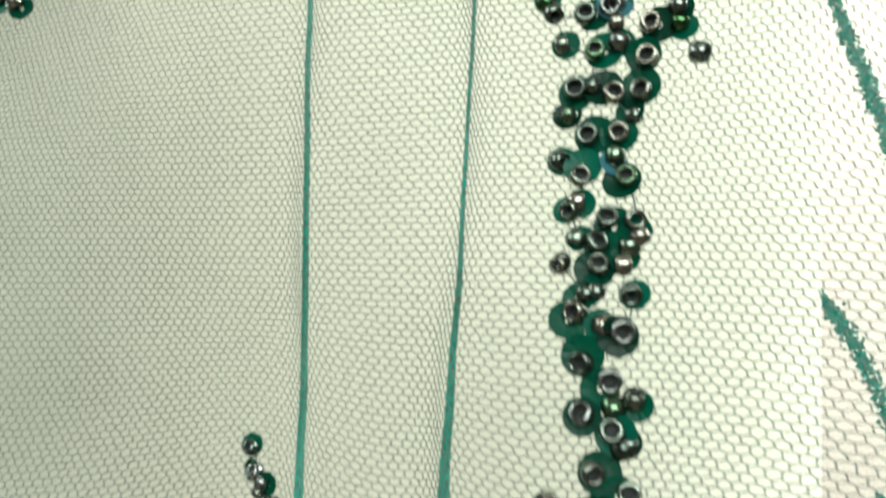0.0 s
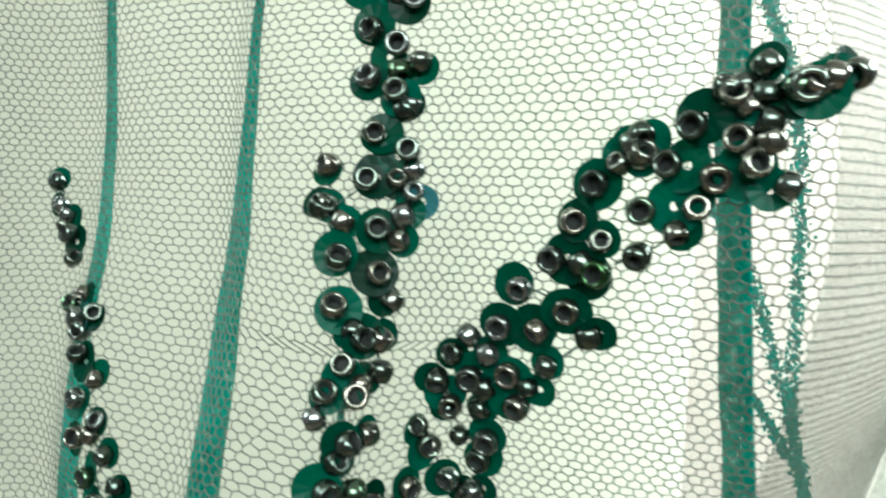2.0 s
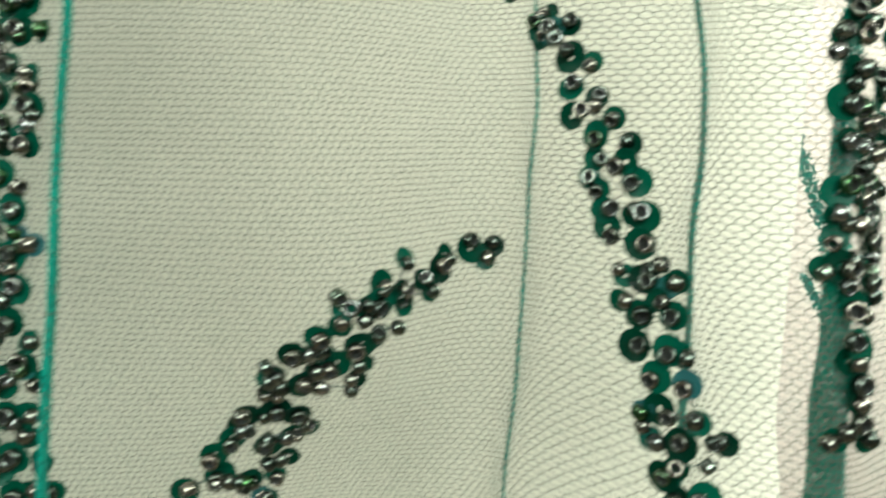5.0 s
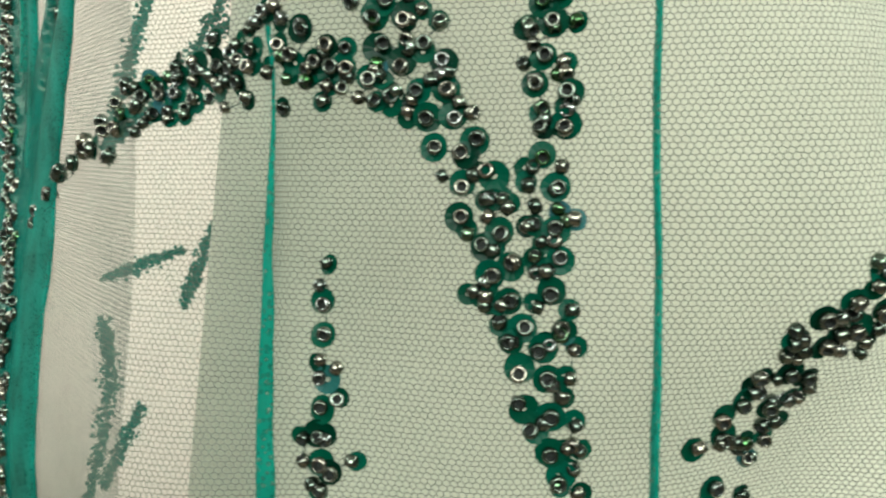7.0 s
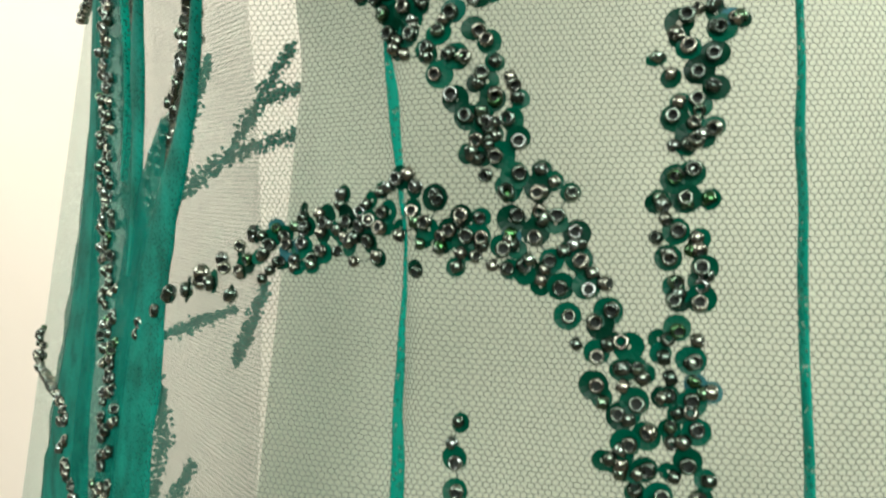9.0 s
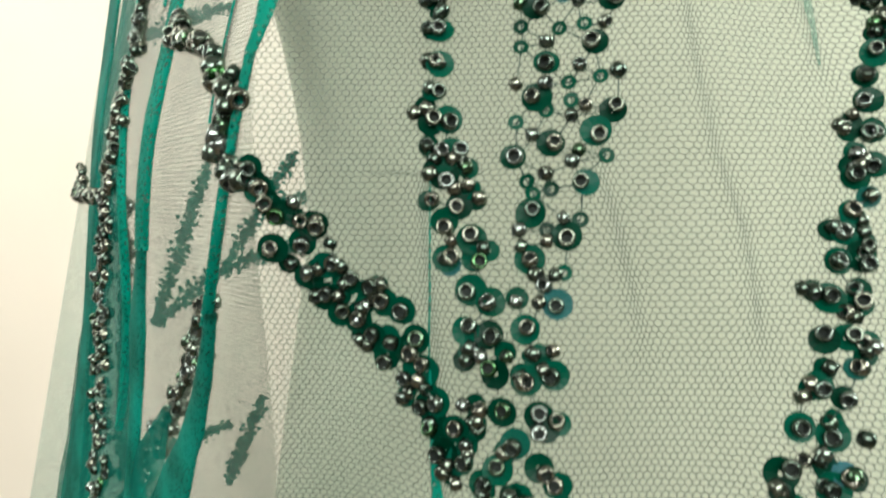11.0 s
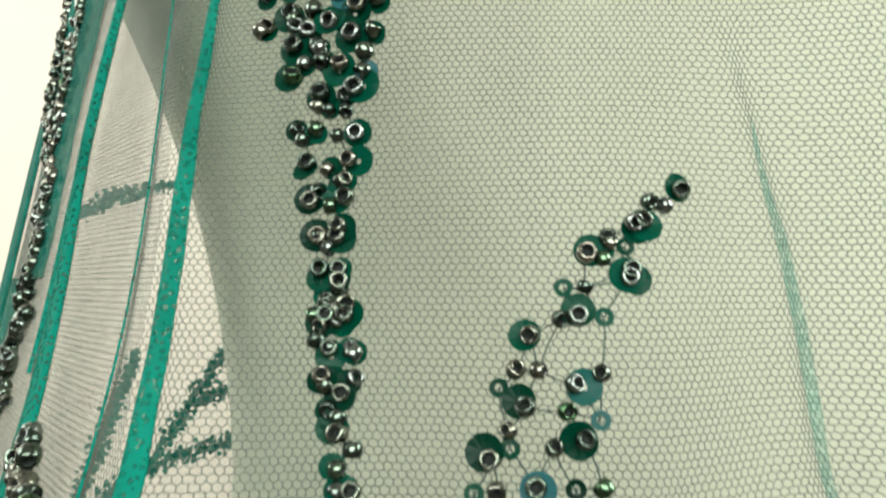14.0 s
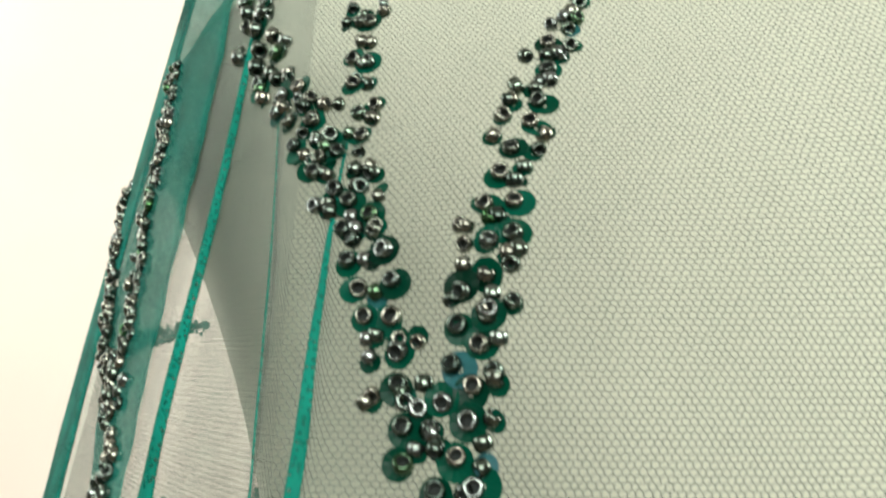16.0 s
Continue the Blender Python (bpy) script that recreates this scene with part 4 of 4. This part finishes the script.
beaded_stem("diagonal beaded branch with a thin curled end", SEQUINS_DIAGONAL, BEADS_DIAGONAL, seed=11, crowd=0.3)
beaded_stem("open lacy leaf of scattered sequins and rings", SEQUINS_LEAF, BEADS_LEAF, RINGS_LEAF, seed=12, fill=0.0, reach=81.0)
beaded_stem("forked upper arm of small dense beads", SEQUINS_LARM, BEADS_LARM, seed=13, crowd=0.3, size=1.15)
beaded_stem("leaning upper arm of small dense beads", SEQUINS_RARM, BEADS_RARM, seed=14, crowd=0.3, size=1.15)
beaded_stem("short straight beaded sprig with a single bead at its tip", SEQUINS_UPRIGHT, BEADS_UPRIGHT, seed=15)

beaded_stem("short cluster of green sequins beside a pleat", SEQUINS_CORNER, BEADS_CORNER, seed=16, crowd=0.3)


def bead_line(label, line, width, seed, lift=1.2):
    """A crowded line of tiny beads along a fold at the side of the dress."""
    rng = random.Random(seed)
    top = tagged(new("bead_line"), label, "embroidery", "bead lines at the side")
    rows = spline([(*p, 0) for p in line], 400)
    p = surface(rows[:, 0], rows[:, 1])
    run = np.r_[0, np.cumsum(np.linalg.norm(np.diff(p, axis=0), axis=1))]
    for i, d in enumerate(np.arange(0, run[-1], 0.016)):
        s, z = np.interp(d, run, rows[:, 0]), np.interp(d, run, rows[:, 1])
        ob = new("tiny_bead", SEED_MESH)
        ob.matrix_world = place(s + width * rng.uniform(-1, 1), z, lift + rng.random() * 1.6, rng.uniform(0, 1.5), rng.random() * 6.3) @ Matrix.Diagonal((*[rng.uniform(1.3, 1.6)] * 3, 1))
        under(ob, top)
    return top


bead_line("crowded line of dark lustre beads along the side fold", [(-3.6, 2.4), (-3.47, 2.1), (-3.36, 1.78), (-3.27, 1.55), (-3.2, 1.3), (-3.12, 1.05), (-3.1, 0.8), (-3.12, 0.55), (-3.25, 0.24), (-3.35, -0.03), (-3.38, -0.38), (-3.3, -0.75), (-3.22, -1.0), (-3.12, -1.2), (-3.17, -1.7), (-3.2, -2.2)], 0.085, 21)
bead_line("strand of dark lustre beads close against the long line", [(-3.2, 0.2), (-3.24, -0.1), (-3.26, -0.4), (-3.16, -0.75), (-3.1, -1.0), (-3.03, -1.2), (-3.08, -1.7), (-3.1, -2.2)], 0.05, 24, -2.4)
bead_line("second crowded line of dark lustre beads beside it", [(-4.05, 2.02), (-3.86, 1.75), (-3.6, 1.5), (-3.25, 1.25)], 0.06, 22)
bead_line("slanting line of dark beads on the side of the dress", [(-2.355, 0.0), (-2.63, -0.24), (-2.9, -0.45), (-3.05, -0.62), (-3.12, -0.9)], 0.07, 23, -1.6)
bead_line("looping line of dark beads near the edge", [(-4.08, -1.2), (-4.0, -1.36), (-3.63, -1.38), (-3.56, -1.54), (-3.39, -1.63), (-3.3, -1.8)], 0.06, 26)
bead_line("curled end of the diagonal branch in dark lustre beads", [(-2.51, 0.62), (-2.583, 0.568), (-2.349, 0.526), (-2.181, 0.47), (-2.024, 0.403), (-2.011, 0.336), (-2.033, 0.272), (-1.977, 0.242), (-1.898, 0.244)], 0.07, 28)
bead_line("small knot of dark beads at the edge", [(-4.05, 0.33), (-4.0, 0.24), (-3.8, 0.2), (-3.6, 0.22), (-3.45, 0.2)], 0.14, 27)


# ---------------------------------------------------------------- embroidery on the far side
def embroidered_sprig(label, line, width, seed):
    """A flat sprig of small green sequins seen through the tulle, on the far layer."""
    rng = random.Random(seed)
    rows = spline([(*p, 0) for p in line], 200)
    bm_v, bm_f = [], []
    length = sum(math.dist(a, b) for a, b in zip(line, line[1:]))
    for i in range(int(length * 420)):
        k = rng.random()
        s, z = rows[int(k * 199)][:2]
        w = width * (0.35 + 0.65 * math.sin(math.pi * min(0.5, 0.08 + k) if k < 0.5 else math.pi * (0.5 + (k - 0.5) * 0.75)))
        s, z = s + rng.gauss(0, w * 0.32), z + rng.gauss(0, w * 0.32)
        p, n = Vector((s, 4.75, z)) * S, Vector((0, -1, 0))
        n = (n + Vector([rng.gauss(0, 0.35) for _ in range(3)])).normalized()
        a = n.orthogonal().normalized()
        b = n.cross(a)
        r = rng.uniform(0.0009, 0.0021)
        base = len(bm_v)
        for lift in (0.0, 0.0004):
            bm_v += [tuple(p + n * lift + (a * math.cos(t) + b * math.sin(t)) * r) for t in np.linspace(0, 2 * math.pi, 7, endpoint=False)]
        bm_f += [tuple(range(base, base + 7))[::-1], tuple(range(base + 7, base + 14))]
        bm_f += [(base + n0, base + (n0 + 1) % 7, base + 7 + (n0 + 1) % 7, base + 7 + n0) for n0 in range(7)]
    return tagged(mesh_object("embroidered_sprig", bm_v, bm_f, MAT_EMBROIDERY, False), label, "embroidery", "sprigs on the far tulle", "stuff")


FAR = "teal sequin sprig on the far layer of tulle"
for n, (line, w) in enumerate([
    ([(-3.7, -0.79), (-3.2, -0.4), (-2.5, -0.17)], 0.11), ([(-3.1, -0.27), (-2.85, 0.1), (-2.6, 0.5)], 0.09),
    ([(-2.85, 0.08), (-2.5, 0.18)], 0.08), ([(-3.7, -0.75), (-3.45, -0.1), (-3.25, 0.42)], 0.09),
    ([(-3.7, 1.35), (-3.4, 1.5), (-3.02, 1.6)], 0.09), ([(-3.2, -2.05), (-3.05, -1.75), (-2.9, -1.4)], 0.10),
    ([(-3.8, -1.81), (-3.5, -1.72), (-3.16, -1.6)], 0.08), ([(-4.11, -3.7), (-3.85, -2.75), (-3.85, -2.16)], 0.11),
    ([(-3.98, -3.6), (-3.6, -2.9)], 0.09),
    ([(2.8, -0.23), (3.1, -0.6), (3.4, -1.2), (3.75, -2.2), (3.97, -3.0)], 0.10), ([(3.38, -1.91), (3.79, -2.51)], 0.08),
    ([(3.0, 2.0), (3.25, 1.4), (3.45, 0.9), (3.6, 0.4), (3.7, -0.75), (3.75, -2.1), (4.0, -3.07)], 0.13)]):
    embroidered_sprig(FAR, line, w, 40 + n)
